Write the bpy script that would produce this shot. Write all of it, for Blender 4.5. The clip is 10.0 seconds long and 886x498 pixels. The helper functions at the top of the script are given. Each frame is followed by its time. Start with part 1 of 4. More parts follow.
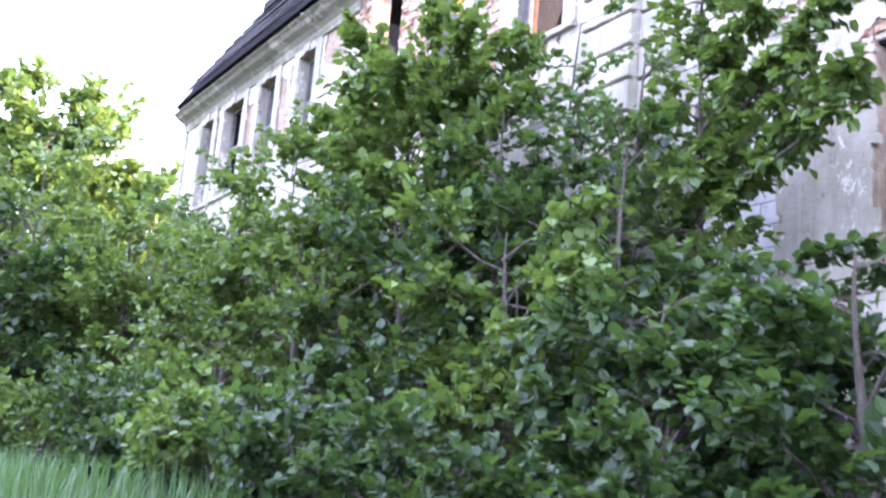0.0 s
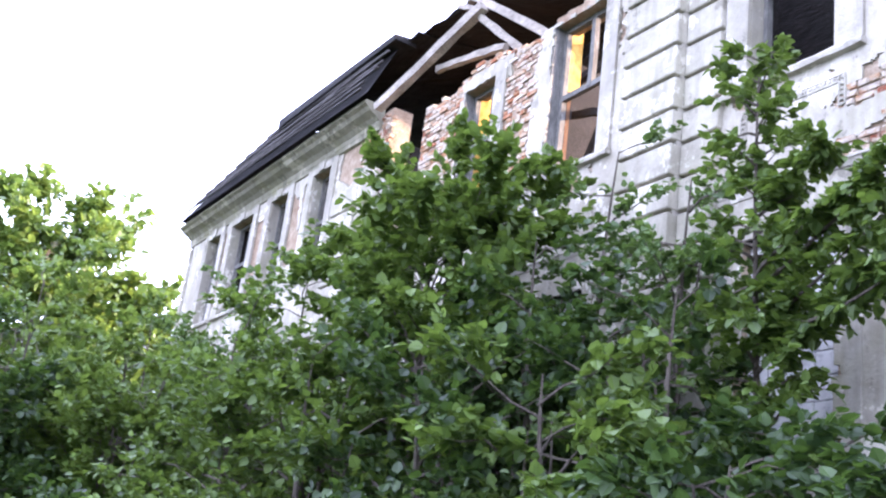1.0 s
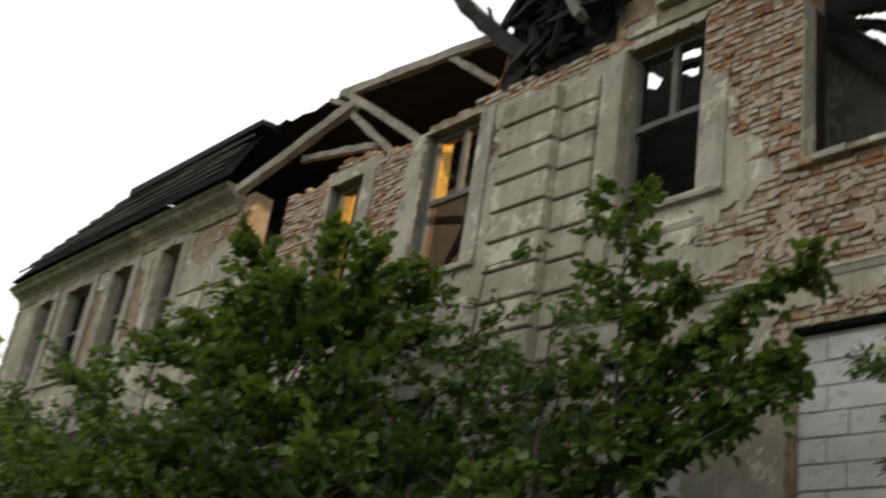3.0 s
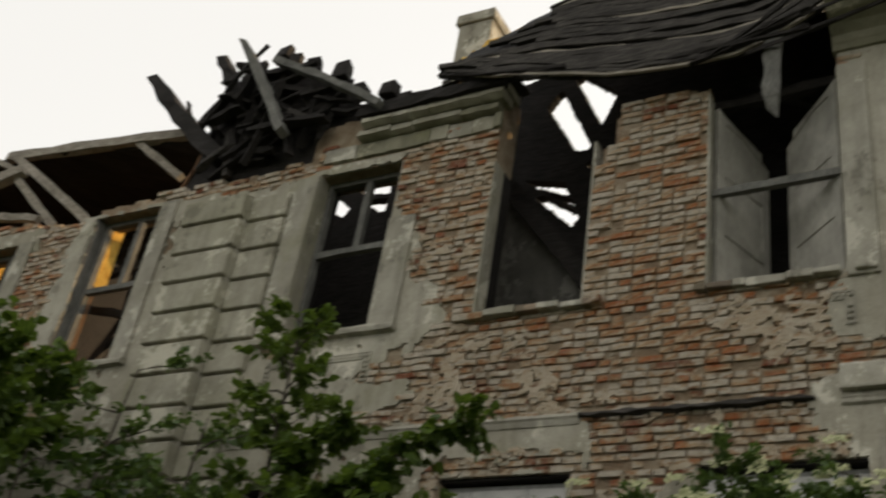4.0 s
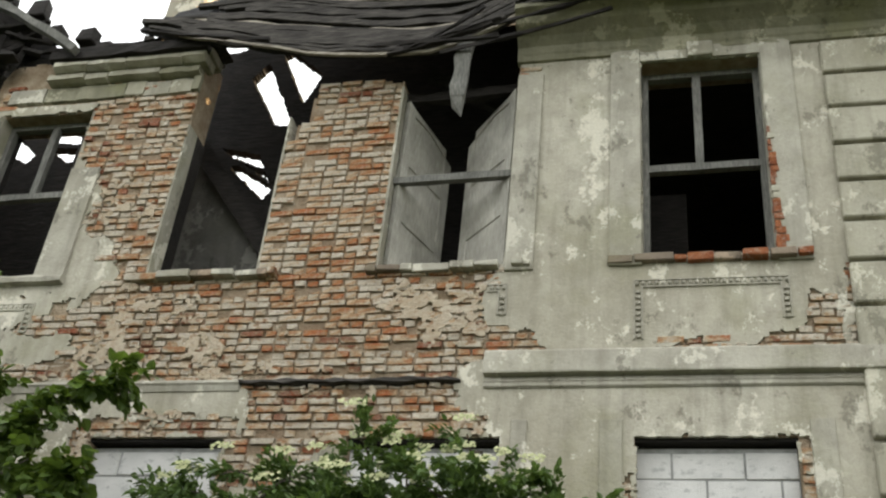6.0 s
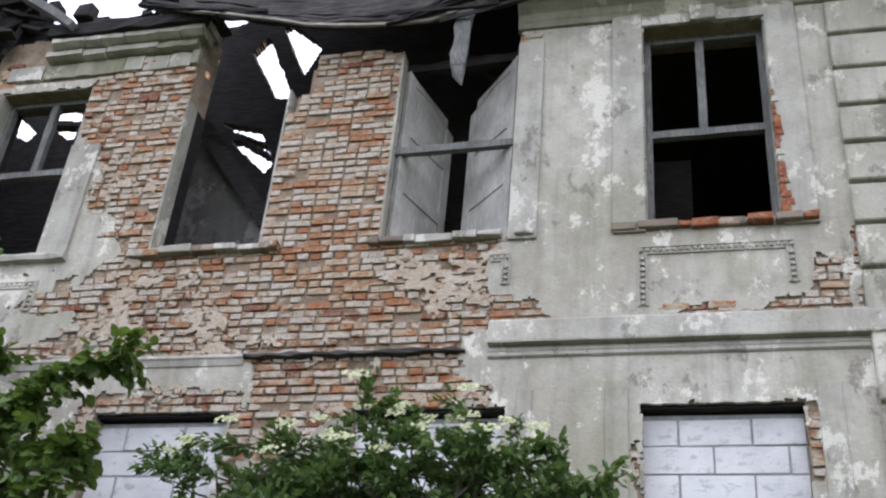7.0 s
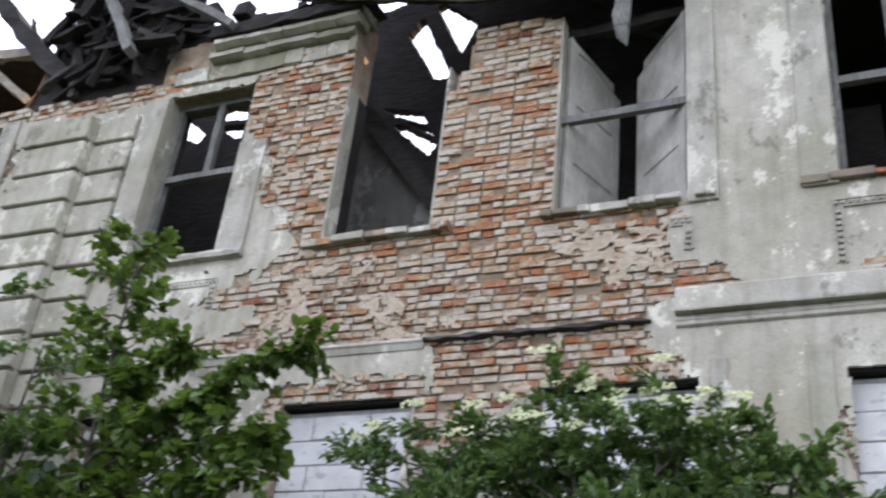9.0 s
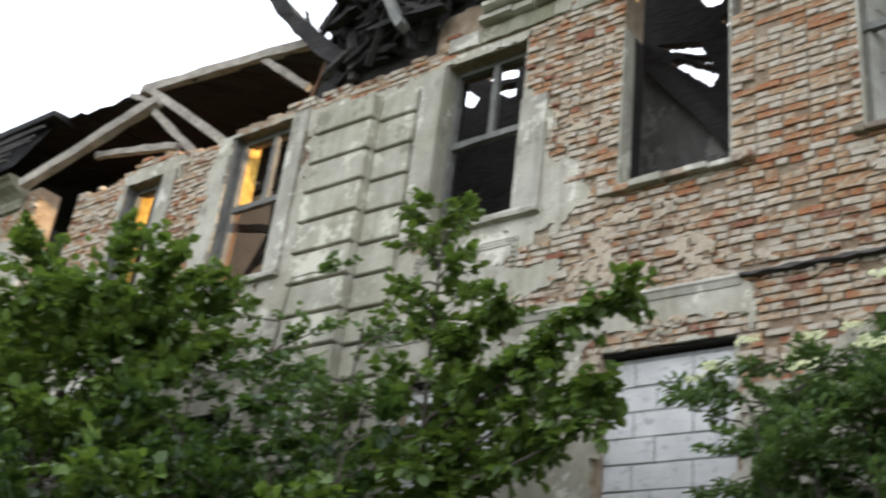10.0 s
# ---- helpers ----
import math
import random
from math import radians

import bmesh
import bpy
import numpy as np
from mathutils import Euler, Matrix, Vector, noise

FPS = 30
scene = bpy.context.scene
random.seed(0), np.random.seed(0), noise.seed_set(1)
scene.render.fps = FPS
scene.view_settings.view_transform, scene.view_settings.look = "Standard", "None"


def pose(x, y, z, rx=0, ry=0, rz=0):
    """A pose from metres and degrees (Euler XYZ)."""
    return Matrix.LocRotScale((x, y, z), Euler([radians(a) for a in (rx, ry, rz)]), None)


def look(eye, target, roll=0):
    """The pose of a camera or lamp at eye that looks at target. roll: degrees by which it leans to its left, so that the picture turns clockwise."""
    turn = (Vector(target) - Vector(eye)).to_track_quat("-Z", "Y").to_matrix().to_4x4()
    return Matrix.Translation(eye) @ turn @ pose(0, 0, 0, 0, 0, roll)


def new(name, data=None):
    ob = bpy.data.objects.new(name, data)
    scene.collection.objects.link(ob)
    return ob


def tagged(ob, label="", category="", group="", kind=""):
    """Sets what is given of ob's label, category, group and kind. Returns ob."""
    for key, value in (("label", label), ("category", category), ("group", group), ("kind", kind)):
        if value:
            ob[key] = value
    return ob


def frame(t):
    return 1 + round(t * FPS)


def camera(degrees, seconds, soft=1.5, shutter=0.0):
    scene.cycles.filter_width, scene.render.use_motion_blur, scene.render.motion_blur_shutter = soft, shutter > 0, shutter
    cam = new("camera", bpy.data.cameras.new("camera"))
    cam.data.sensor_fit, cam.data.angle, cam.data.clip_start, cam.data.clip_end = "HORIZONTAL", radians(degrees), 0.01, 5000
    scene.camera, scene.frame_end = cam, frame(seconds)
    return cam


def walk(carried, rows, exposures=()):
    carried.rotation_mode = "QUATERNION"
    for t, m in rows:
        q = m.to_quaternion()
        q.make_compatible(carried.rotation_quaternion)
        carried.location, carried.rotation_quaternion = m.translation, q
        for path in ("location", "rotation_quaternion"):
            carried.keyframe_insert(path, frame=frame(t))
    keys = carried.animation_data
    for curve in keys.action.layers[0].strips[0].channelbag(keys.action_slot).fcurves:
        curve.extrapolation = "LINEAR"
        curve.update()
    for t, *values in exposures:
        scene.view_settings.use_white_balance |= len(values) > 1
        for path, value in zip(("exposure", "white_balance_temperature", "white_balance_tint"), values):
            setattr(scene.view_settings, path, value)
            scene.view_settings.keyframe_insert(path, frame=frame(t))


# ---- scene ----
# ---------- camera ----------
cam = camera(44.0, 10.0, soft=2.2, shutter=0.35)
PATH = [
    (0, look((6.647, -8.544, 0.946), (4.959, -7.559, 1.369), 4.9)),
    (0.5, look((6.124, -8.378, 1.164), (4.454, -7.42, 1.703), 6.6)),
    (1, look((5.741, -8.374, 1.244), (4.094, -7.437, 1.882), 7.4)),
    (1.5, look((5.643, -8.64, 1.284), (3.987, -7.716, 1.92), 5.6)),
    (2, look((5.756, -8.954, 1.208), (4.099, -8.03, 1.84), 4.7)),
    (2.2, look((5.743, -9.011, 1.207), (4.103, -8.067, 1.855), 5.0)),
    (3.3, look((5.51, -8.855, 1.433), (4.22, -7.627, 2.343), 10.4)),
    (3.5, look((5.377, -8.807, 1.474), (4.196, -7.52, 2.447), 10.6)),
    (4, look((5.361, -8.858, 1.583), (4.448, -7.446, 2.666), 10.1)),
    (4.5, look((5.62, -8.688, 1.528), (4.931, -7.22, 2.698), 10.0)),
    (5, look((5.839, -8.794, 1.561), (5.309, -7.26, 2.73), 8.4)),
    (5.5, look((5.862, -8.864, 1.498), (5.411, -7.286, 2.642), 7.0)),
    (6, look((5.789, -8.843, 1.455), (5.351, -7.242, 2.571), 6.4)),
    (7.5, look((5.852, -8.713, 1.512), (5.38, -7.087, 2.577), 5.1)),
    (8, look((5.862, -8.671, 1.561), (5.349, -7.053, 2.62), 5.3)),
    (8.5, look((5.729, -8.622, 1.551), (5.14, -7.025, 2.602), 5.8)),
    (9, look((5.611, -8.503, 1.557), (4.874, -6.949, 2.578), 6.8)),
    (9.5, look((5.321, -8.648, 1.591), (4.413, -7.144, 2.546), 6.7)),
    (10, look((5.174, -8.676, 1.508), (4.024, -7.306, 2.403), 7.3)),
]
EXPOSURES = [
    (0.0, 3.5, 5080, 36), (1.0, 3.05, 5220, 32), (1.5, 2.0, 6200, 13), (2.2, 1.45, 6800, 9), (3.5, 0.5, 7000, 12),
    (4.5, 0.36, 7300, 7), (5.0, 0.74, 7450, 4), (5.5, 1.42, 7500, 1), (6.2, 1.66, 6350, 13), (7.5, 1.95, 5750, 21), (9.0, 1.95, 5750, 20), (9.5, 1.98, 5750, 18), (10.0, 1.9, 6100, 13),
]
walk(cam, PATH, EXPOSURES)

# ---------- world and sun ----------
SUN_TO = Vector((0.34, 0.9, 0.3)).normalized()
world = bpy.data.worlds.new("sky")
scene.world = world
world.use_nodes = True
wn, wl = world.node_tree.nodes, world.node_tree.links
sky = wn.new("ShaderNodeTexSky")
sky.sky_type = "NISHITA"
sky.sun_disc = False
sky.sun_elevation = math.asin(SUN_TO.z)
sky.sun_rotation = math.atan2(SUN_TO.x, SUN_TO.y)
sky.dust_density = 5.0
sky.air_density = 1.0
pale = wn.new("ShaderNodeHueSaturation")
pale.inputs["Saturation"].default_value = 0.22
wl.new(sky.outputs[0], pale.inputs["Color"])
cloud = wn.new("ShaderNodeMix")  # an even veil of high cloud over the clear-sky gradient
cloud.data_type = "RGBA"
cloud.inputs[0].default_value = 0.5
cloud.inputs[7].default_value = (9.6, 9.9, 10.2, 1)
wl.new(pale.outputs[0], cloud.inputs[6])
wl.new(cloud.outputs[2], wn["Background"].inputs[0])
wn["Background"].inputs[1].default_value = 0.12
sun_data = bpy.data.lights.new("sun", "SUN")
sun_data.energy, sun_data.angle, sun_data.color = 3.6, radians(0.6), (1.0, 0.68, 0.34)
sun = new("sun", sun_data)
sun.matrix_world = look(SUN_TO * 60, (0, 0, 0))

# ---------- materials ----------
def mat(name, rough=0.85, metal=0.0):
    m = bpy.data.materials.new(name)
    m.use_nodes = True
    b = m.node_tree.nodes["Principled BSDF"]
    b.inputs["Roughness"].default_value, b.inputs["Metallic"].default_value = rough, metal
    b.inputs["Specular IOR Level"].default_value = 0.25
    return m, m.node_tree.nodes, m.node_tree.links, b


def noise_tex(n, l, scale, detail=6.0, rough=0.6, stretch=(1, 1, 1), lo=0.35, hi=0.65):
    """Noise in world metres, stretched, clipped to 0..1."""
    co = n.new("ShaderNodeTexCoord")
    mp = n.new("ShaderNodeMapping")
    mp.inputs["Scale"].default_value = stretch
    t = n.new("ShaderNodeTexNoise")
    t.inputs["Scale"].default_value, t.inputs["Detail"].default_value, t.inputs["Roughness"].default_value = scale, detail, rough
    r = n.new("ShaderNodeMapRange")
    r.inputs["From Min"].default_value, r.inputs["From Max"].default_value = lo, hi
    l.new(co.outputs["Object"], mp.inputs["Vector"])
    l.new(mp.outputs[0], t.inputs["Vector"])
    l.new(t.outputs[0], r.inputs["Value"])
    return r.outputs[0]


def mix(n, l, fac, a, b):
    m = n.new("ShaderNodeMix")
    m.data_type = "RGBA"
    for sock, v in ((m.inputs[0], fac), (m.inputs[6], a), (m.inputs[7], b)):
        if isinstance(v, (int, float)):
            sock.default_value = v
        elif isinstance(v, tuple):
            sock.default_value = (*v, 1)
        else:
            l.new(v, sock)
    return m.outputs[2]


def scaled(n, l, v, k):
    m = n.new("ShaderNodeMath")
    m.operation = "MULTIPLY"
    l.new(v, m.inputs[0])
    m.inputs[1].default_value = k
    return m.outputs[0]


def bump(n, l, b, height, dist, strength=0.6):
    u = n.new("ShaderNodeBump")
    u.inputs["Distance"].default_value, u.inputs["Strength"].default_value = dist, strength
    l.new(height, u.inputs["Height"])
    l.new(u.outputs[0], b.inputs["Normal"])


def ramp(n, l, fac, stops):
    r = n.new("ShaderNodeValToRGB")
    e = r.color_ramp.elements
    while len(e) < len(stops):
        e.new(0.5)
    for k, (p, c) in zip(e, stops):
        k.position, k.color = p, (*c, 1)
    l.new(fac, r.inputs[0])
    return r.outputs[0]


def plaster_material(name, light, dark, green=0.5):
    m, n, l, b = mat(name, 0.93)
    big = noise_tex(n, l, 0.55, 8, 0.62, (1, 1, 0.55))
    mid = noise_tex(n, l, 3.2, 8, 0.7, (1, 1, 0.8), 0.42, 0.66)
    fine = noise_tex(n, l, 28, 6, 0.7)
    run = noise_tex(n, l, 5.0, 5, 0.6, (1.6, 1, 0.12), 0.5, 0.75)
    chips = noise_tex(n, l, 1.7, 12, 0.72, (1, 1, 0.8), 0.555, 0.58)
    c = mix(n, l, big, dark, light)
    c = mix(n, l, scaled(n, l, mid, 0.55), c, tuple(0.62 * v for v in dark))
    c = mix(n, l, scaled(n, l, run, 0.45), c, tuple(0.5 * v for v in dark))
    c = mix(n, l, scaled(n, l, noise_tex(n, l, 1.1, 6, 0.6, (1, 1, 1), 0.5, 0.75), green), c, (0.2, 0.2, 0.09))
    c = mix(n, l, scaled(n, l, chips, 0.85), c, tuple(min(0.72, 1.3 * v) for v in light))
    c = mix(n, l, scaled(n, l, noise_tex(n, l, 2.3, 12, 0.75, (1, 1, 0.7), 0.57, 0.6), 0.7), c, tuple(0.5 * v for v in dark))
    c = mix(n, l, scaled(n, l, fine, 0.22), c, tuple(0.55 * v for v in light))
    l.new(c, b.inputs["Base Color"])
    h = mix(n, l, 0.4, mid, fine)
    bump(n, l, b, h, 0.012, 0.7)
    return m


PLASTER = plaster_material("weathered_plaster", (0.5, 0.475, 0.395), (0.31, 0.285, 0.215))
STUCCO = plaster_material("rusticated_stucco", (0.44, 0.42, 0.34), (0.3, 0.28, 0.21), 0.35)
TRIM = plaster_material("grey_trim_plaster", (0.45, 0.43, 0.36), (0.29, 0.27, 0.215), 0.45)
MOSSY = plaster_material("mossy_cornice", (0.3, 0.285, 0.21), (0.16, 0.155, 0.1), 0.8)
SILL_STONE = plaster_material("worn_sill", (0.29, 0.225, 0.165), (0.17, 0.14, 0.11), 0.5)
INNER_DARK = plaster_material("inner_plaster_dark", (0.15, 0.145, 0.13), (0.07, 0.068, 0.06), 0.1)
INNER = plaster_material("inner_plaster", (0.5, 0.46, 0.38), (0.34, 0.31, 0.26), 0.2)


# ochre plaster, saturated so the colour itself holds the sun's yellow glow
m, n, l, b = mat("sun_ochre_plaster", 0.9)
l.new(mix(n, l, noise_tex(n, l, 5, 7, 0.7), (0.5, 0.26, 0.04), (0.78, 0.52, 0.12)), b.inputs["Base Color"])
SUN_OCHRE = m


m, n, l, b = mat("limewash_smear", 0.96)
c = mix(n, l, noise_tex(n, l, 3.0, 8, 0.7), (0.5, 0.4, 0.27), (0.64, 0.57, 0.45))
c = mix(n, l, scaled(n, l, noise_tex(n, l, 13, 9, 0.8, (1, 1, 1.6), 0.5, 0.62), 0.6), c, (0.34, 0.17, 0.09))
l.new(c, b.inputs["Base Color"])
bump(n, l, b, noise_tex(n, l, 24, 8, 0.8), 0.014, 1.0)
SMEAR = m


def brick_material(name, source):
    m, n, l, b = mat(name, 0.93)
    if source == "object":
        rnd = n.new("ShaderNodeObjectInfo").outputs["Random"]
    else:
        rnd = n.new("ShaderNodeNewGeometry").outputs["Random Per Island"]
    drift = n.new("ShaderNodeMath")
    drift.operation = "MULTIPLY_ADD"
    l.new(noise_tex(n, l, 1.9, 6, 0.7, (1, 1, 2.0), 0.3, 0.7), drift.inputs[0])
    drift.inputs[1].default_value = 0.85
    half = n.new("ShaderNodeMath")
    half.operation = "MULTIPLY"
    l.new(rnd, half.inputs[0])
    half.inputs[1].default_value = 0.44
    l.new(half.outputs[0], drift.inputs[2])
    wrap = n.new("ShaderNodeMath")
    wrap.operation = "FRACT"
    l.new(drift.outputs[0], wrap.inputs[0])
    base = ramp(n, l, wrap.outputs[0], [(0.0, (0.17, 0.06, 0.03)), (0.1, (0.31, 0.078, 0.03)), (0.28, (0.45, 0.14, 0.048)), (0.42, (0.42, 0.2, 0.085)), (0.52, (0.54, 0.38, 0.23)),
                                        (0.62, (0.6, 0.52, 0.4)), (0.76, (0.66, 0.6, 0.5)), (0.84, (0.5, 0.34, 0.2)), (0.93, (0.2, 0.09, 0.05)), (1.0, (0.36, 0.1, 0.038))])
    lime = noise_tex(n, l, 1.4, 8, 0.7, (1, 1, 1.3), 0.4, 0.58)
    spots = noise_tex(n, l, 22, 8, 0.75, (1, 1, 1.5), 0.46, 0.6)
    grime = noise_tex(n, l, 1.3, 6, 0.6, (1, 1, 1), 0.5, 0.72)
    m1 = n.new("ShaderNodeMath")
    m1.operation = "MULTIPLY"
    l.new(lime, m1.inputs[0])
    l.new(spots, m1.inputs[1])
    c = mix(n, l, scaled(n, l, m1.outputs[0], 0.5), base, (0.56, 0.49, 0.38))
    c = mix(n, l, scaled(n, l, noise_tex(n, l, 11, 9, 0.8, (1, 1, 1.6), 0.5, 0.62), 0.32), c, (0.58, 0.52, 0.42))
    c = mix(n, l, scaled(n, l, noise_tex(n, l, 17, 8, 0.8, (1, 1, 1.2), 0.54, 0.64), 0.6), c, (0.14, 0.08, 0.045))
    c = mix(n, l, scaled(n, l, grime, 0.3), c, (0.13, 0.09, 0.05))
    l.new(c, b.inputs["Base Color"])
    bump(n, l, b, noise_tex(n, l, 32, 8, 0.8), 0.014, 1.0)
    return m


BRICK = brick_material("old_brick", "object")
BRICK_REST = brick_material("old_brick_rest", "island")
m, n, l, b = mat("red_sill_brick", 0.93)
c = mix(n, l, noise_tex(n, l, 7, 8, 0.75), (0.2, 0.06, 0.03), (0.46, 0.17, 0.07))
l.new(mix(n, l, scaled(n, l, noise_tex(n, l, 12, 9, 0.8, (1, 1, 1.6), 0.5, 0.62), 0.6), c, (0.5, 0.44, 0.35)), b.inputs["Base Color"])
bump(n, l, b, noise_tex(n, l, 30, 8, 0.8), 0.014, 1.0)
BRICK_SILL = m
m, n, l, b = mat("lime_mortar", 0.97)
c = mix(n, l, noise_tex(n, l, 6, 8, 0.7), (0.3, 0.22, 0.14), (0.54, 0.45, 0.33))
c = mix(n, l, scaled(n, l, noise_tex(n, l, 1.2, 6, 0.6), 0.5), c, (0.2, 0.12, 0.07))
l.new(c, b.inputs["Base Color"])
bump(n, l, b, noise_tex(n, l, 30, 8, 0.7), 0.02, 1.0)
MORTAR = m


def wood_material(name, a, bcol, stretch=(1, 1, 1), rough=0.85):
    m, n, l, b = mat(name, rough)
    g = noise_tex(n, l, 14, 6, 0.6, stretch, 0.35, 0.65)
    s = noise_tex(n, l, 2.5, 6, 0.6)
    c = mix(n, l, g, a, bcol)
    c = mix(n, l, scaled(n, l, s, 0.5), c, tuple(0.4 * v for v in a))
    l.new(c, b.inputs["Base Color"])
    bump(n, l, b, g, 0.006, 0.8)
    return m


# near-black timber; also painted on inner surfaces in place of room shade
CHAR_AND_SHADE = wood_material("black_timber_and_shade", (0.012, 0.01, 0.009), (0.032, 0.028, 0.024), (0.4, 3, 3))
OLD_BEAM = wood_material("grey_weathered_beam", (0.22, 0.19, 0.15), (0.46, 0.42, 0.35), (0.5, 4, 4))
GREY_FRAME = wood_material("grey_window_timber", (0.11, 0.11, 0.1), (0.24, 0.235, 0.21), (5, 5, 0.6))
PALE_PAINT = wood_material("flaking_pale_paint", (0.34, 0.33, 0.285), (0.54, 0.52, 0.46), (6, 6, 0.5))
BROWN_WOOD = wood_material("raw_brown_wood", (0.16, 0.08, 0.04), (0.3, 0.17, 0.09), (6, 6, 0.6))
ROOFING = wood_material("black_roofing", (0.01, 0.0095, 0.009), (0.034, 0.031, 0.029), (0.3, 2, 2))
BATTEN = wood_material("dark_roof_batten", (0.025, 0.023, 0.02), (0.1, 0.09, 0.08), (0.3, 4, 4))
m, n, l, b = mat("corrugated_cement", 0.9)
l.new(mix(n, l, noise_tex(n, l, 4, 7, 0.7), (0.11, 0.11, 0.11), (0.26, 0.26, 0.26)), b.inputs["Base Color"])
SHEET = m
m, n, l, b = mat("aerated_concrete", 0.95)
c = mix(n, l, noise_tex(n, l, 2.2, 7, 0.65), (0.5, 0.495, 0.475), (0.62, 0.61, 0.585))
c = mix(n, l, scaled(n, l, noise_tex(n, l, 7, 8, 0.7, (1, 1, 1.6), 0.54, 0.62), 0.7), c, (0.33, 0.33, 0.32))
l.new(c, b.inputs["Base Color"])
bump(n, l, b, noise_tex(n, l, 60, 5, 0.7), 0.004, 0.7)
BLOCK = m
m, n, l, b = mat("grey_joint", 0.97)
l.new(mix(n, l, noise_tex(n, l, 9, 7, 0.7), (0.2, 0.2, 0.19), (0.34, 0.34, 0.33)), b.inputs["Base Color"])
JOINT = m
m, n, l, b = mat("soil_and_litter", 0.98)
c = mix(n, l, noise_tex(n, l, 0.6, 8, 0.65), (0.035, 0.06, 0.02), (0.07, 0.1, 0.035))
c = mix(n, l, scaled(n, l, noise_tex(n, l, 9, 8, 0.7), 0.5), c, (0.05, 0.04, 0.025))
l.new(c, b.inputs["Base Color"])
bump(n, l, b, noise_tex(n, l, 12, 8, 0.7), 0.05, 1.0)
SOIL = m


def leaf_material(name, dark, light, glow):
    """A thin leaf: diffuse front, light passing through, a slight gloss."""
    m, n, l, b = mat(name, 0.48)
    rnd = n.new("ShaderNodeNewGeometry").outputs["Random Per Island"]
    patch = noise_tex(n, l, 1.3, 4, 0.6)
    c = mix(n, l, rnd, dark, light)
    c = mix(n, l, scaled(n, l, patch, 0.35), c, tuple(0.6 * v for v in dark))
    l.new(c, b.inputs["Base Color"])
    b.inputs["Specular IOR Level"].default_value = 0.34
    tr = n.new("ShaderNodeBsdfTranslucent")
    l.new(mix(n, l, rnd, glow, tuple(1.25 * v for v in glow)), tr.inputs["Color"])
    ms = n.new("ShaderNodeMixShader")
    ms.inputs[0].default_value = 0.27
    l.new(b.outputs[0], ms.inputs[1])
    l.new(tr.outputs[0], ms.inputs[2])
    l.new(ms.outputs[0], n["Material Output"].inputs["Surface"])
    return m


# deep green, darkened so bushes look shaded where open sky lights them
LEAF_DEEP_SHADE = leaf_material("deep_green_shade_leaf", (0.011, 0.025, 0.008), (0.05, 0.088, 0.022), (0.085, 0.15, 0.02))
LEAF_FRESH = leaf_material("fresh_green_leaf", (0.034, 0.062, 0.013), (0.115, 0.175, 0.036), (0.17, 0.26, 0.032))
LEAF_ELDER = leaf_material("elder_leaf", (0.04, 0.075, 0.024), (0.125, 0.19, 0.06), (0.16, 0.25, 0.045))
LEAF_SUNNY = leaf_material("sunlit_tree_leaf", (0.045, 0.08, 0.013), (0.11, 0.17, 0.03), (0.2, 0.29, 0.04))
GRASS = leaf_material("tall_grass_blade", (0.03, 0.07, 0.018), (0.07, 0.13, 0.035), (0.1, 0.19, 0.035))
m, n, l, b = mat("cream_blossom", 0.8)
l.new(mix(n, l, noise_tex(n, l, 30, 3, 0.5), (0.3, 0.33, 0.16), (0.52, 0.52, 0.31)), b.inputs["Base Color"])
BLOSSOM = m
m, n, l, b = mat("bark", 0.95)
g = noise_tex(n, l, 12, 8, 0.7, (3, 3, 0.5))
l.new(mix(n, l, g, (0.05, 0.04, 0.03), (0.16, 0.14, 0.11)), b.inputs["Base Color"])
bump(n, l, b, g, 0.02, 1.0)
BARK = m

# ---------- mesh helpers ----------
rng = random.Random(7)
nrs = np.random.RandomState(11)


def mesh_from(name, verts, faces, material, smooth=False):
    me = bpy.data.meshes.new(name)
    me.from_pydata([tuple(v) for v in verts], [], [tuple(f) for f in faces])
    me.update()
    if material:
        me.materials.append(material)
    if smooth:
        me.polygons.foreach_set("use_smooth", [True] * len(me.polygons))
    return me


def part(name, data, material, parent=None, label=""):
    """Links a bmesh or mesh as one object, under a parent if given."""
    if isinstance(data, bmesh.types.BMesh):
        me = bpy.data.meshes.new(name)
        data.to_mesh(me)
        data.free()
    else:
        me = data
    if material and not me.materials:
        me.materials.append(material)
    ob = new(name, me)
    if parent:
        ob.parent = parent
        ob.matrix_parent_inverse = parent.matrix_world.inverted()
    if label:
        ob["label"] = label
    return ob


def thing(name, label, category, at=(0, 0, 0), group="", kind=""):
    ob = new(name)
    ob.location = at
    ob.empty_display_size = 0.2
    bpy.context.view_layer.update()
    return tagged(ob, label, category, group, kind)


def box(bm, x0, x1, y0, y1, z0, z1, bevel=0.0, jitter=0.0):
    vs = [bm.verts.new((x + rng.uniform(-jitter, jitter), y + rng.uniform(-jitter, jitter), z + rng.uniform(-jitter, jitter)))
          for x in (x0, x1) for y in (y0, y1) for z in (z0, z1)]
    fs = [bm.faces.new([vs[i] for i in q]) for q in ((0, 1, 3, 2), (4, 6, 7, 5), (0, 4, 5, 1), (2, 3, 7, 6), (0, 2, 6, 4), (1, 5, 7, 3))]
    if bevel:
        bmesh.ops.bevel(bm, geom=list({e for f in fs for e in f.edges}), offset=bevel, segments=1, affect="EDGES")


def boxes(*rows, bevel=0.0, jitter=0.0):
    bm = bmesh.new()
    for r in rows:
        box(bm, *r, bevel=bevel, jitter=jitter)
    return bm


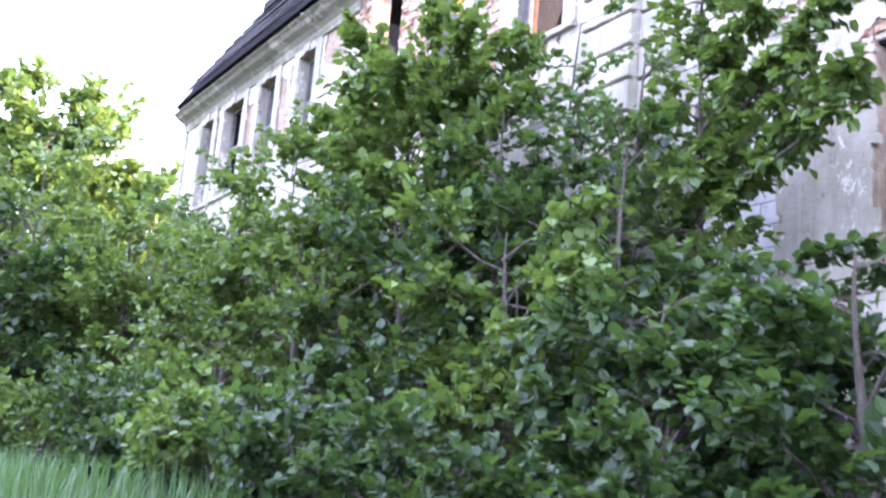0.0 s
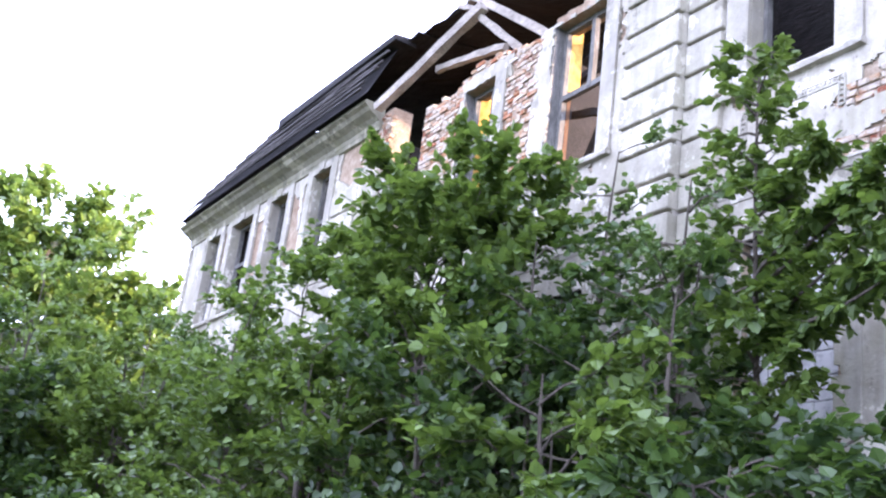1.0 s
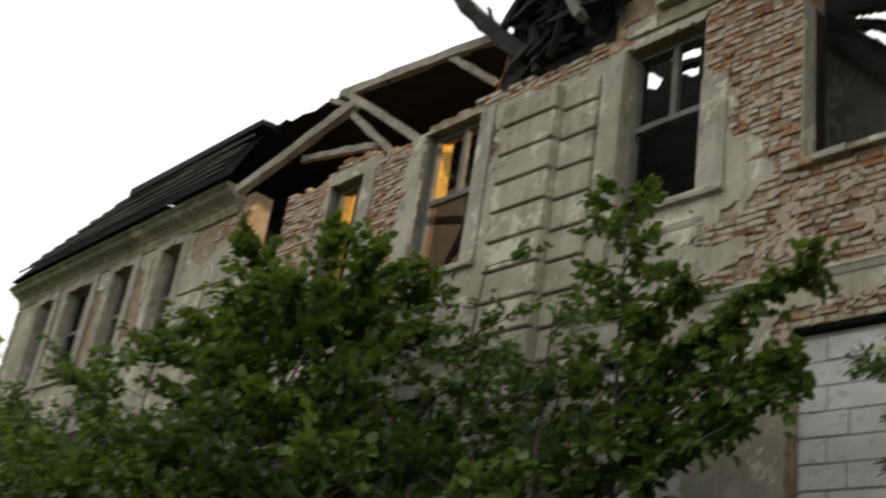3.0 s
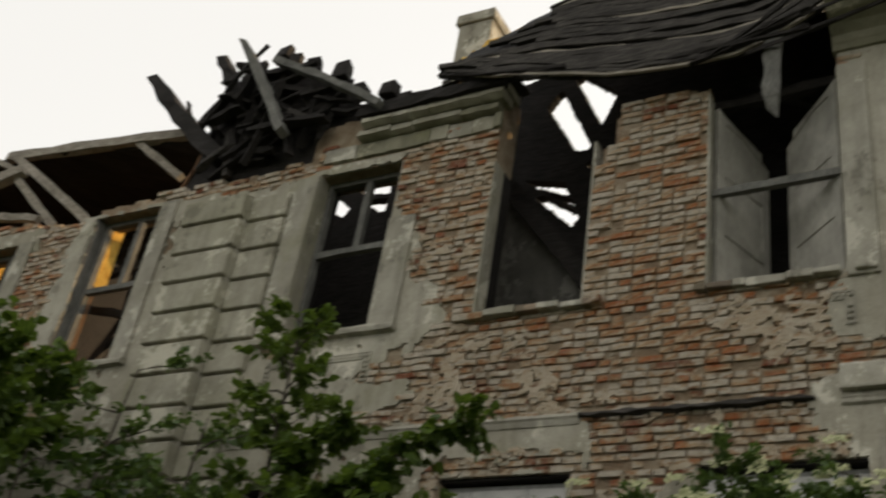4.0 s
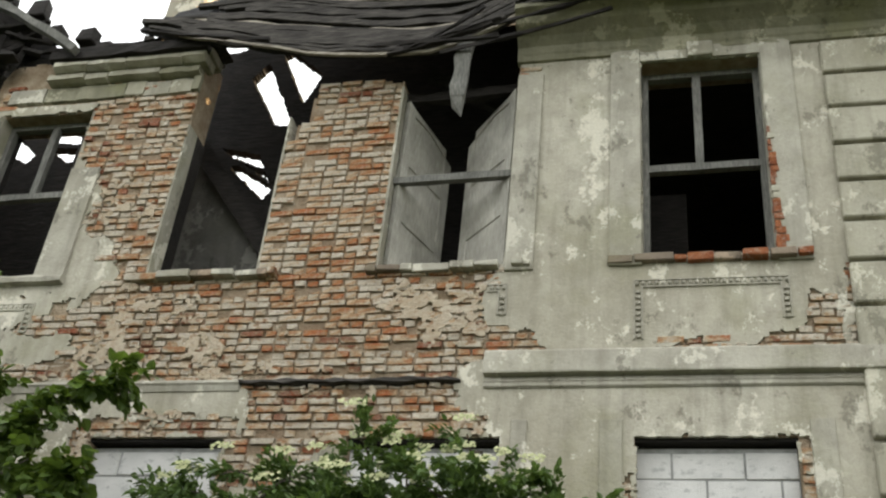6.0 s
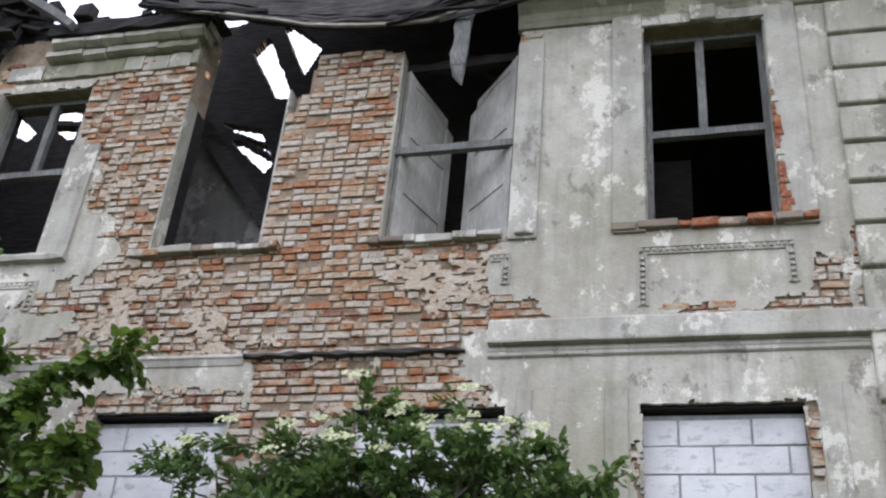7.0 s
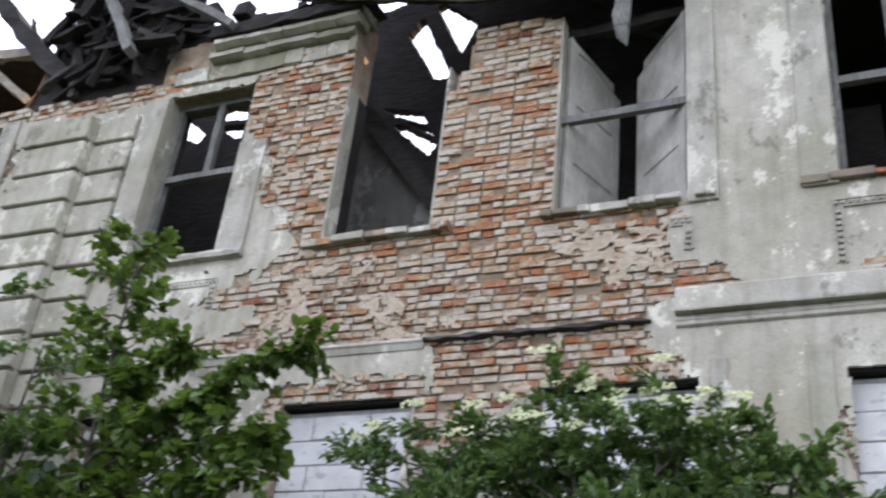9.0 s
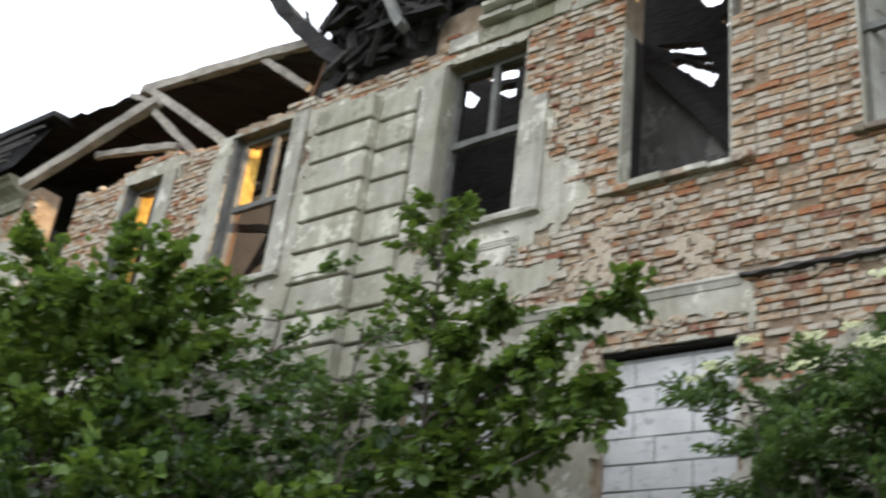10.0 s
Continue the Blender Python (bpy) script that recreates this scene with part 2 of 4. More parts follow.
def beam(p, q, w, h, rough=0.012, steps=7, splinter=0.0):
    """A rough squared timber from p to q, a little bent and worn, with a splintered end if asked."""
    p, q = Vector(p), Vector(q)
    d = (q - p)
    side = d.cross(Vector((0, 0, 1)) if abs(d.normalized().z) < 0.98 else Vector((0, 1, 0))).normalized()
    up = side.cross(d).normalized()
    bm = bmesh.new()
    rings = []
    sway = Vector((rng.uniform(-1, 1), rng.uniform(-1, 1), rng.uniform(-1, 1))) * rough
    for i in range(steps + 1):
        t = i / steps
        c = p + d * t + sway * math.sin(t * math.pi) * 2
        k = 1.0 - splinter * max(0.0, t - 0.75) * 2.2
        ring = []
        for a, e in ((-1, -1), (1, -1), (1, 1), (-1, 1)):
            off = side * (a * w / 2 * k) + up * (e * h / 2 * k)
            end = d.normalized() * (rng.uniform(-splinter, splinter) * 0.5 if i == steps else 0)
            ring.append(bm.verts.new(c + off + end + Vector([rng.uniform(-rough, rough) for _ in range(3)])))
        rings.append(ring)
    for r0, r1 in zip(rings, rings[1:]):
        for i in range(4):
            bm.faces.new((r0[i], r0[(i + 1) % 4], r1[(i + 1) % 4], r1[i]))
    bm.faces.new(rings[0][::-1])
    bm.faces.new(rings[-1])
    return bm


def vnoise(x, z, scale, seed):
    """Smooth value noise on arrays, 0..1."""
    x, z = np.asarray(x, float) * scale + 1000, np.asarray(z, float) * scale + 1000
    xi, zi = np.floor(x).astype(int), np.floor(z).astype(int)
    fx, fz = x - xi, z - zi
    fx, fz = fx * fx * (3 - 2 * fx), fz * fz * (3 - 2 * fz)

    def h(a, c):
        v = np.sin(a * 127.1 + c * 311.7 + seed * 74.7) * 43758.5453
        return v - np.floor(v)
    return (h(xi, zi) * (1 - fx) + h(xi + 1, zi) * fx) * (1 - fz) + (h(xi, zi + 1) * (1 - fx) + h(xi + 1, zi + 1) * fx) * fz


def fractal(x, z, scale, seed, octaves=4):
    s, a, tot = 0, 1.0, 0
    for o in range(octaves):
        s = s + a * vnoise(x, z, scale * 2 ** o, seed + o * 13)
        tot += a
        a *= 0.55
    return s / tot


def inside(poly, x, z):
    """Whether points lie in a polygon of (x, z)."""
    r = np.zeros(np.shape(x), bool)
    for (x0, z0), (x1, z1) in zip(poly, poly[1:] + poly[:1]):
        cross = ((z0 > z) != (z1 > z)) & (x < (x1 - x0) * (z - z0) / ((z1 - z0) or 1e-9) + x0)
        r ^= cross
    return r


def sheet(name, x0, x1, z0, z1, cell, keep, front, back, material, relief=0.0, jitter=0.35, seed=1):
    """A slab between y = front and back over a fine grid, only where keep(x, z) holds, with closed ragged edges."""
    nx, nz = max(1, round((x1 - x0) / cell)), max(1, round((z1 - z0) / cell))
    gx, gz = np.meshgrid(np.linspace(x0, x1, nx + 1), np.linspace(z0, z1, nz + 1), indexing="ij")
    cx, cz = (gx[:-1, :-1] + gx[1:, 1:]) / 2, (gz[:-1, :-1] + gz[1:, 1:]) / 2
    on = keep(cx, cz)
    rs = np.random.RandomState(seed)
    inner = np.zeros_like(gx)
    inner[1:-1, 1:-1] = 1
    jx, jz = gx + rs.uniform(-1, 1, gx.shape) * cell * jitter * inner, gz + rs.uniform(-1, 1, gx.shape) * cell * jitter * inner
    fy = front - relief * fractal(gx, gz, 1.2, seed + 3)
    ids = np.arange(gx.size).reshape(gx.shape)
    a, bq, c, d = ids[:-1, :-1], ids[1:, :-1], ids[1:, 1:], ids[:-1, 1:]
    quads = np.stack([a, bq, c, d], -1)[on]
    off = gx.size
    sides = []
    pad = np.zeros((nx + 2, nz + 2), bool)
    pad[1:-1, 1:-1] = on
    for dx, dz, e0, e1 in ((-1, 0, a, d), (1, 0, c, bq), (0, -1, bq, a), (0, 1, d, c)):
        edge = on & ~pad[1 + dx:nx + 1 + dx, 1 + dz:nz + 1 + dz]
        p, q = e0[edge], e1[edge]
        sides.append(np.stack([p, q, q + off, p + off], -1))
    faces = np.concatenate([quads, *sides])
    v = np.concatenate([np.stack([jx, fy, jz], -1).reshape(-1, 3), np.stack([jx, np.full_like(gx, back), jz], -1).reshape(-1, 3)])
    used, inv = np.unique(faces, return_inverse=True)
    return mesh_from(name, v[used].tolist(), inv.reshape(faces.shape).tolist(), material)

# ---------- plan of the ruin (metres; the street front stands at y = 0) ----------
SILL, HEAD, TOP = 7.42, 9.95, 10.15
# upper windows: x0, x1, bottom, top (a top above the wall: the lintel has fallen)
UPPER = [(-21.4, -20.5, 7.6, 9.95), (-19.7, -18.3, 7.6, 9.95), (-17.25, -16.25, 7.6, 9.95), (-14.95, -14.05, 7.6, 9.95),
         (-11.3, -10.25, 7.45, 12.0), (-8.9, -7.92, 7.45, 9.75), (-6.42, -5.15, 7.45, 9.98), (-2.42, -1.18, 7.45, 9.87),
         (0.14, 1.4, 7.42, 12.0), (2.69, 4.02, 7.42, 12.0), (5.34, 6.6, 7.43, 9.98), (9.5, 10.8, 7.43, 9.98)]
# walled-up windows of the lower storey
LOWER = [(-21.9, -20.6), (-18.0, -16.7), (-14.9, -13.8), (-9.1, -7.8), (-6.5, -5.2), (-2.45, -1.15), (0.05, 1.44), (2.66, 4.08), (5.26, 6.62), (9.5, 10.8)]
LOW0, LOW1 = 3.1, 5.57


def ground_height(x, y):
    rise = np.clip((4.0 - x) / 9.0, 0, 1)
    near = np.clip((y + 9.0) / 7.0, 0, 1)
    return 0.75 * rise * rise * (3 - 2 * rise) * (0.5 + 0.5 * near) + 0.12 * (fractal(x, y, 0.25, 5) - 0.5)


# ---------- ground ----------
xs = np.concatenate([[-3000, -400, -120, -60], np.linspace(-40, 20, 61), [40, 120, 400, 3000]])
ys = np.concatenate([[-3000, -400, -100, -40], np.linspace(-20, 14, 35), [40, 120, 400, 3000]])
gx, gy = np.meshgrid(xs, ys, indexing="ij")
gz = ground_height(gx, gy)
ids = np.arange(gx.size).reshape(gx.shape)
faces = np.stack([ids[:-1, :-1], ids[1:, :-1], ids[1:, 1:], ids[:-1, 1:]], -1).reshape(-1, 4)
ground = part("ground", mesh_from("ground", np.stack([gx, gy, gz], -1).reshape(-1, 3).tolist(), faces.tolist(), SOIL, True), None)
tagged(ground, "uneven overgrown ground of soil, grass and leaf litter", "ground", kind="structure")

# ---------- front wall: masonry core with its openings ----------
def wall_top(x):
    """The height of the standing masonry: whole on both sides, broken in the middle."""
    if x < -11.6 or x > 4.0:
        return 10.45
    if x < -10.4:
        return 9.2
    if x < -6.4:
        return 10.02 + 0.14 * math.sin(x * 2.1) + rng.uniform(-0.06, 0.05)
    if x < -2.6:
        return 10.13 + rng.uniform(-0.05, 0.05)
    if x < 0.14:
        return 10.72 + rng.uniform(-0.05, 0.05)
    if x < 1.4:
        return 12.0
    if x < 1.75:
        return 8.9 + (x - 1.4) * 3.0 + rng.uniform(-0.04, 0.05)
    if x < 2.69:
        return 10.0 + rng.uniform(-0.05, 0.06)
    return 12.0


def columns(x0, x1):
    """Solid stretches of the wall, column by column, cut by the openings."""
    cuts = {x0, x1}
    for a, bq, *_ in UPPER + [(p, q) for p, q in LOWER]:
        cuts |= {a, bq}
    cuts |= {-11.6, 4.0}
    cuts |= {round(-11.5 + 0.13 * i, 3) for i in range(118)}
    cuts = sorted(c for c in cuts if x0 <= c <= x1)
    rows = []
    for a, bq in zip(cuts, cuts[1:]):
        if bq - a < 0.004:
            continue
        mid = (a + bq) / 2
        gaps = [(z0, z1) for p, q, z0, z1 in UPPER if p < mid < q] + [(LOW0, LOW1) for p, q in LOWER if p < mid < q]
        z, top = -0.6, wall_top(mid)
        for g0, g1 in sorted(gaps):
            rows.append((a, bq, z, min(g0, top)))
            z = g1
        if z < top:
            rows.append((a, bq, z, top))
    return rows


verts, faces = [], []
for a, bq, z0, z1 in columns(-22.7, 12.0):
    i = len(verts)
    verts += [(x, y, z) for x in (a, bq) for y in (0.028, 0.44) for z in (z0, z1)]
    faces += [[i + k for k in q] for q in ((0, 1, 3, 2), (4, 6, 7, 5), (0, 4, 5, 1), (2, 3, 7, 6), (0, 2, 6, 4), (1, 5, 7, 3))]
front = part("wall_north", mesh_from("wall_north", verts, faces, MORTAR), None)
tagged(front, "ruined two-storey brick wall with crumbling grey plaster", "wall", kind="structure")

# bare brick: outlines in x and z, frayed by noise
BARE = [
    [(-1.27, 10.6), (-1.22, 9.7), (-1.05, 8.9), (-0.78, 8.6), (-0.7, 8.1), (-0.45, 7.9), (-0.22, 7.6), (-0.12, 7.33), (-0.55, 7.08), (-1.15, 6.86), (-1.35, 6.72),
     (-0.6, 6.74), (-0.35, 6.5), (-1.3, 6.3), (-1.4, 6.16), (1.5, 6.14), (1.52, 6.02), (3.66, 6.02), (3.7, 6.3), (4.35, 6.5), (4.3, 6.6), (3.84, 6.66), (3.8, 7.12), (4.0, 7.3), (4.05, 8.0), (4.02, 10.6)],
    [(1.5, 6.02), (1.75, 5.75), (1.4, 5.5), (1.5, 5.2), (2.0, 5.1), (2.6, 5.54), (3.2, 5.62), (3.6, 5.72), (3.7, 6.02)],
    [(-0.1, 5.72), (1.5, 5.7), (1.55, 5.5), (1.62, 5.1), (1.44, 5.0), (1.44, 5.56), (0.05, 5.58), (0.0, 5.3), (-0.12, 5.2)], [(2.6, 5.75), (3.9, 5.78), (3.95, 5.56), (2.6, 5.56)],
    [(0.4, 5.78), (1.15, 5.72), (1.1, 5.84), (0.5, 5.84)],
    [(-10.4, 10.4), (-10.4, 7.0), (-9.05, 7.0), (-9.05, 10.0), (-7.5, 10.05), (-7.75, 8.8), (-7.3, 8.2), (-7.4, 7.2), (-6.9, 7.2), (-6.75, 9.9), (-6.45, 10.3), (-6.4, 10.5)],
    [(-12.1, 10.3), (-11.75, 8.6), (-12.3, 8.2), (-11.9, 7.2), (-11.0, 7.0), (-10.3, 7.3), (-10.3, 10.5)],
    [(-5.2, 10.5), (-5.1, 9.98), (-2.9, 9.86), (-2.45, 9.95), (-2.4, 10.5)],
    [(6.75, 6.75), (7.02, 6.95), (7.08, 6.5), (6.6, 6.42), (6.1, 6.44), (5.6, 6.5), (5.4, 6.46), (6.5, 6.4), (6.7, 6.5)],
    [(5.5, 6.46), (5.9, 6.56), (6.3, 6.5), (6.72, 6.6), (6.85, 6.98), (7.1, 7.0), (7.1, 6.34), (5.45, 6.36)], [(3.78, 6.64), (4.3, 6.62), (4.5, 6.5), (4.45, 6.36), (3.7, 6.36)],
    [(6.55, 8.9), (6.72, 8.3), (6.7, 7.5), (6.58, 7.42)],
    [(-3.9, 6.7), (-2.9, 6.75), (-3.0, 6.3), (-3.7, 6.2)],
    [(-16.1, 9.9), (-15.6, 9.6), (-15.2, 8.3), (-15.9, 8.0), (-16.15, 8.4)],
    [(-18.25, 9.6), (-17.5, 9.75), (-17.35, 8.3), (-17.9, 7.6), (-18.2, 8.2)], [(-13.75, 10.35), (-11.55, 10.4), (-11.6, 9.3), (-12.4, 9.6), (-13.0, 9.2), (-13.6, 9.5)],
    [(-15.4, 9.9), (-15.0, 9.9), (-15.05, 7.8), (-15.3, 7.4)], [(-20.45, 9.9), (-19.75, 9.95), (-19.8, 8.6), (-20.2, 8.3)],
    [(-20.9, 9.2), (-20.2, 9.5), (-20.0, 7.9), (-20.7, 7.7)],
    [(7.2, 7.25), (7.5, 7.3), (7.55, 6.45), (7.2, 6.4)],
    [(6.6, 5.53), (6.78, 5.42), (6.72, 5.2), (6.86, 5.0), (6.6, 4.8)], [(5.27, 5.4), (5.17, 5.2), (5.22, 4.8), (5.27, 4.7)],
    [(-0.05, 5.5), (0.12, 5.55), (0.12, 5.1), (-0.02, 5.2)],
]


def is_bare(x, z):
    ax, az = x + 0.16 * (fractal(x, z, 4.0, 3) - 0.5) * 2, z + 0.16 * (fractal(x, z, 4.0, 9) - 0.5) * 2
    r = np.zeros(np.shape(x), bool)
    for p in BARE:
        r |= inside(p, ax, az)
    return r


def is_open(x, z, grow=0.0):
    r = np.zeros(np.shape(x), bool)
    w = 0.05 * (fractal(x, z, 5.0, 21) - 0.5)
    for p, q, z0, z1 in UPPER:
        r |= (x > p - grow + w) & (x < q + grow + w) & (z > z0 - grow) & (z < z1 + grow + w)
    for p, q in LOWER:
        r |= (x > p - grow + w) & (x < q + grow + w) & (z > LOW0 - grow) & (z < LOW1 + grow + w)
    return r


def has_plaster(x, z):
    # small lost flakes outside the bare fields
    flakes = (fractal(x, z, 1.6, 40) > 0.69) & (fractal(x, z, 7.0, 41) > 0.52) & (x > -13) & (x < 4)
    broken = (x > -11.6) & (x < 4.0) & (z > 10.0)
    return ~is_bare(x, z) & ~is_open(x, z) & ~flakes & ~broken


for x0, x1, z0, z1, cell in ((-2.6, 9.0, 4.6, 10.15, 0.026), (-13.7, -2.6, 5.0, 10.15, 0.05), (-22.7, -13.7, 5.0, 10.45, 0.08), (-22.7, -2.6, 0.0, 5.0, 0.14),
                             (-2.6, 9.0, 0.0, 4.6, 0.1), (9.0, 12.0, 0.0, 10.15, 0.2)):
    part("plaster", sheet("plaster", x0, x1, z0, z1, cell, has_plaster, 0.0, 0.03, PLASTER, 0.008, 0.3, 17), None, front, "stained grey-beige plaster with ragged edges")

# ---------- other walls, floor, ceiling of the rooms behind ----------
def plain_wall(name, rows, label, material=INNER):
    return tagged(part(name, boxes(*rows), material), label, "wall", kind="structure")


plain_wall("wall_south", [(-22.7, 12, 9.0, 9.5, -0.6, 7.6), (-22.7, -12, 9.0, 9.5, 7.6, 10.4), (4.2, 12, 9.0, 9.5, 7.6, 10.4)], "rear wall of the ruin, broken down in the middle")
plain_wall("wall_west", [(-22.7, -22.2, 0.56, 8.99, -0.6, 10.4)], "end wall of grey plastered masonry", PLASTER)
plain_wall("wall_east", [(11.5, 12, 0.56, 8.99, -0.6, 10.4)], "end wall of grey plastered masonry")
# the three western walls are near-black so their rooms read as shaded
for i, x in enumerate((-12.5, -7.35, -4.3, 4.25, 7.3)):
    plain_wall("partition_wall_%d" % (i + 1), [(x, x + 0.25, 0.56, 5.0 if i != 3 else 8.9, 6.95, 10.0)], "bare inner cross wall, western ones coloured black for room shade", CHAR_AND_SHADE if i < 3 else INNER)
plain_wall("partition_wall_6", [(4.5, 5.78, 1.5, 1.62, 6.95, 9.3)], "bare inner wall stub in near-black", CHAR_AND_SHADE)
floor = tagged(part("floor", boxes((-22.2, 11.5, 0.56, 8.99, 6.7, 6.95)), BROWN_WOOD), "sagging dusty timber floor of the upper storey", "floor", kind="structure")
ceiling = tagged(part("ceiling", boxes((-22.2, -12.6, 0.56, 8.99, 10.15, 10.3), (4.0, 11.5, 0.56, 8.99, 10.15, 10.3)), CHAR_AND_SHADE), "dark timber ceiling over the standing rooms", "ceiling", kind="structure")

# ---------- string course between the storeys ----------
def moulding(bm, x0, x1, profile, rough=0.0):
    """A moulded strip along x: profile of (y, z) points, closed at both ends."""
    steps = max(1, int((x1 - x0) / 0.12))
    rings = []
    for i in range(steps + 1):
        x = x0 + (x1 - x0) * i / steps
        rings.append([bm.verts.new((x, y + rng.uniform(-rough, rough), z + rng.uniform(-rough, rough))) for y, z in profile])
    k = len(profile)
    for r0, r1 in zip(rings, rings[1:]):
        for i in range(k):
            bm.faces.new((r0[i], r0[(i + 1) % k], r1[(i + 1) % k], r1[i]))
    bm.faces.new(rings[0][::-1])
    bm.faces.new(rings[-1])
    return bm


COURSE = [(0.03, 6.42), (-0.05, 6.415), (-0.085, 6.38), (-0.105, 6.17), (-0.1, 6.155), (-0.015, 6.15), (-0.04, 6.1), (-0.03, 6.085), (-0.035, 6.05), (-0.015, 6.035), (0.03, 6.03)]
LOW_COURSE = [(0.03, 6.17), (-0.02, 6.16), (-0.045, 6.12), (-0.03, 6.1), (-0.018, 6.04), (0.03, 6.03)]
course = thing("string_course", "grey moulded string course, broken where brick shows", "moulding", kind="structure")
for x0, x1, prof in ((3.9, 7.12, COURSE), (7.12, 12.0, COURSE), (-2.9, 1.5, LOW_COURSE), (-11.5, -4.7, LOW_COURSE), (-22.7, -13.6, COURSE)):
    part("moulding", moulding(bmesh.new(), x0, x1, prof, 0.002), TRIM, course)
# the ledge takes a dark material to draw the shadow line along it
ledge = part("ledge", moulding(bmesh.new(), 1.5, 3.68, [(0.03, 6.15), (-0.055, 6.14), (-0.06, 6.105), (0.03, 6.09)], 0.016), BATTEN, course, "crumbled brick ledge, coloured dark for its shadow line")

# ---------- main cornice ----------
CORNICE = [(0.03, 10.62), (-0.42, 10.62), (-0.44, 10.54), (-0.36, 10.5), (-0.3, 10.43), (-0.16, 10.36), (-0.07, 10.28), (-0.06, 10.2), (-0.045, 10.17), (-0.04, 10.1), (0.03, 10.08)]
cornice = thing("cornice", "stained moulded cornice under the eaves", "cornice", kind="structure")
for x0, x1 in ((4.0, 12.0), (-22.95, -12.0)):
    part("moulding", moulding(bmesh.new(), x0, x1, CORNICE, 0.006), MOSSY, cornice)
STUB = [((0.03, 10.28), (-0.03, 10.27), (-0.035, 10.05), (0.03, 10.04)), ((0.03, 10.4), (-0.11, 10.395), (-0.12, 10.31), (-0.05, 10.29), (0.03, 10.285)),
        ((0.1, 10.55), (-0.2, 10.54), (-0.22, 10.46), (-0.14, 10.42), (0.1, 10.405)), ((0.2, 10.68), (-0.17, 10.665), (-0.2, 10.57), (0.2, 10.555))]
sr = random.Random(12)
for k, prof in enumerate(STUB):
    x = (-2.42, -1.9, -1.82, -1.6)[k]
    while x < 0.1:
        w = min(sr.uniform(0.25, 0.75), 0.16 + 0.03 * k - x)
        if w > 0.06:
            dy, dz = sr.uniform(-0.015, 0.02), sr.uniform(-0.012, 0.012)
            part("cornice_stone", moulding(bmesh.new(), x, x + w - 0.008, [(y + dy, z + dz) for y, z in prof], 0.008), sr.choice((TRIM, STUCCO, MOSSY)), cornice, "broken mossy piece of cornice")
        x += w + 0.004
for k in range(46):
    x, w = sr.uniform(-1.9, 0.25), sr.uniform(0.07, 0.24)
    z = 10.66 + sr.uniform(0, 0.16) * min(1, (x + 2.0) / 0.8)
    part("rubble", boxes((x, x + w, sr.uniform(-0.2, 0.1), sr.uniform(0.15, 0.4), z, z + sr.uniform(0.04, 0.1)), jitter=0.03), sr.choice((CHAR_AND_SHADE, SILL_STONE, BATTEN)), cornice, "loose dark rubble")

# ---------- rusticated pilasters ----------
def pilaster(name, panels, z_grooves, z_top, z_bottom):
    p = thing(name, "rusticated stucco pilaster with deep horizontal joints", "pilaster", kind="structure")
    for x0, x1, proud in panels:
        part("backing", boxes((x0 + 0.01, x1 - 0.01, -proud + min(0.1, proud - 0.006), 0.03, z_bottom, z_top)), TRIM, p)
        edges = [z_bottom] + z_grooves + [z_top]
        for a, c in zip(edges, edges[1:]):
            part("rustic_block", boxes((x0, x1, -proud, 0.02, a + 0.024, c - 0.026), bevel=0.014, jitter=0.004), STUCCO, p)
    return p


GL = [4.7, 5.2, 5.68, 6.12, 6.57, 7.02, 7.46, 7.91, 8.36, 8.81, 9.27]
pilaster("pilaster_1", [(-4.43, -3.4, 0.24), (-3.395, -2.8, 0.09)], GL, 9.68, 3.5)
pilaster("pilaster_2", [(7.2, 8.9, 0.08)], [5.0, 5.5, 6.8, 7.27, 7.73, 8.19, 8.65, 9.12, 9.58], 10.06, 3.5)
pilaster("pilaster_3", [(-13.6, -12.55, 0.1), (-12.53, -11.65, 0.05)], [6.6, 7.1, 7.6, 8.1, 8.6], 9.1, 3.5)
pilaster("pilaster_4", [(-22.75, -22.9, 0.06)], [6.6, 7.1, 7.6, 8.1, 8.6, 9.1, 9.6], 10.05, 3.5)

# ---------- window surrounds, sills, reveals ----------
def surround(x0, x1, z0, z1, left=True, right=True, head=True, sill=TRIM, width=0.28, lining=TRIM, worn=0.008, thick=0.1, right_top=0.0):
    s = thing("window_surround", "flat grey plaster frame round a window opening", "window surround", kind="structure")
    if left:
        part("jamb", boxes((x0 - width, x0, -0.04, 0.02, z0 - 0.1, z1 + (0.17 if head else 0.0)), bevel=0.006, jitter=0.004), TRIM, s)
    if right:
        part("jamb", boxes((x1, x1 + width, -0.04, 0.02, z0 - 0.1, right_top or z1 + (0.17 if head else 0.0)), bevel=0.006, jitter=0.004), TRIM, s)
    if head:
        part("head", boxes((x0, x1, -0.038, 0.02, z1, z1 + 0.17), bevel=0.006, jitter=0.004), TRIM, s)
        c = (x0 + x1) / 2
        part("keystone", boxes((c - 0.13, c + 0.15, -0.075, 0.0, z1 + 0.0, z1 + 0.2), bevel=0.01, jitter=0.012), TRIM, s)
    for xa, xb in ((x0 - 0.012, x0 + 0.012), (x1 - 0.012, x1 + 0.012)):
        part("reveal", boxes((xa, xb, 0.01, 0.24, z0, min(z1, 10.0)), jitter=0.004), lining, s, "plastered reveal")
        # inner half is near-black to stand for the dark room behind
        part("inner_reveal", boxes((xa, xb, 0.245, 0.45, z0, min(z1, 10.0)), jitter=0.004), CHAR_AND_SHADE, s, "inner half of the reveal, coloured dark as room shade")
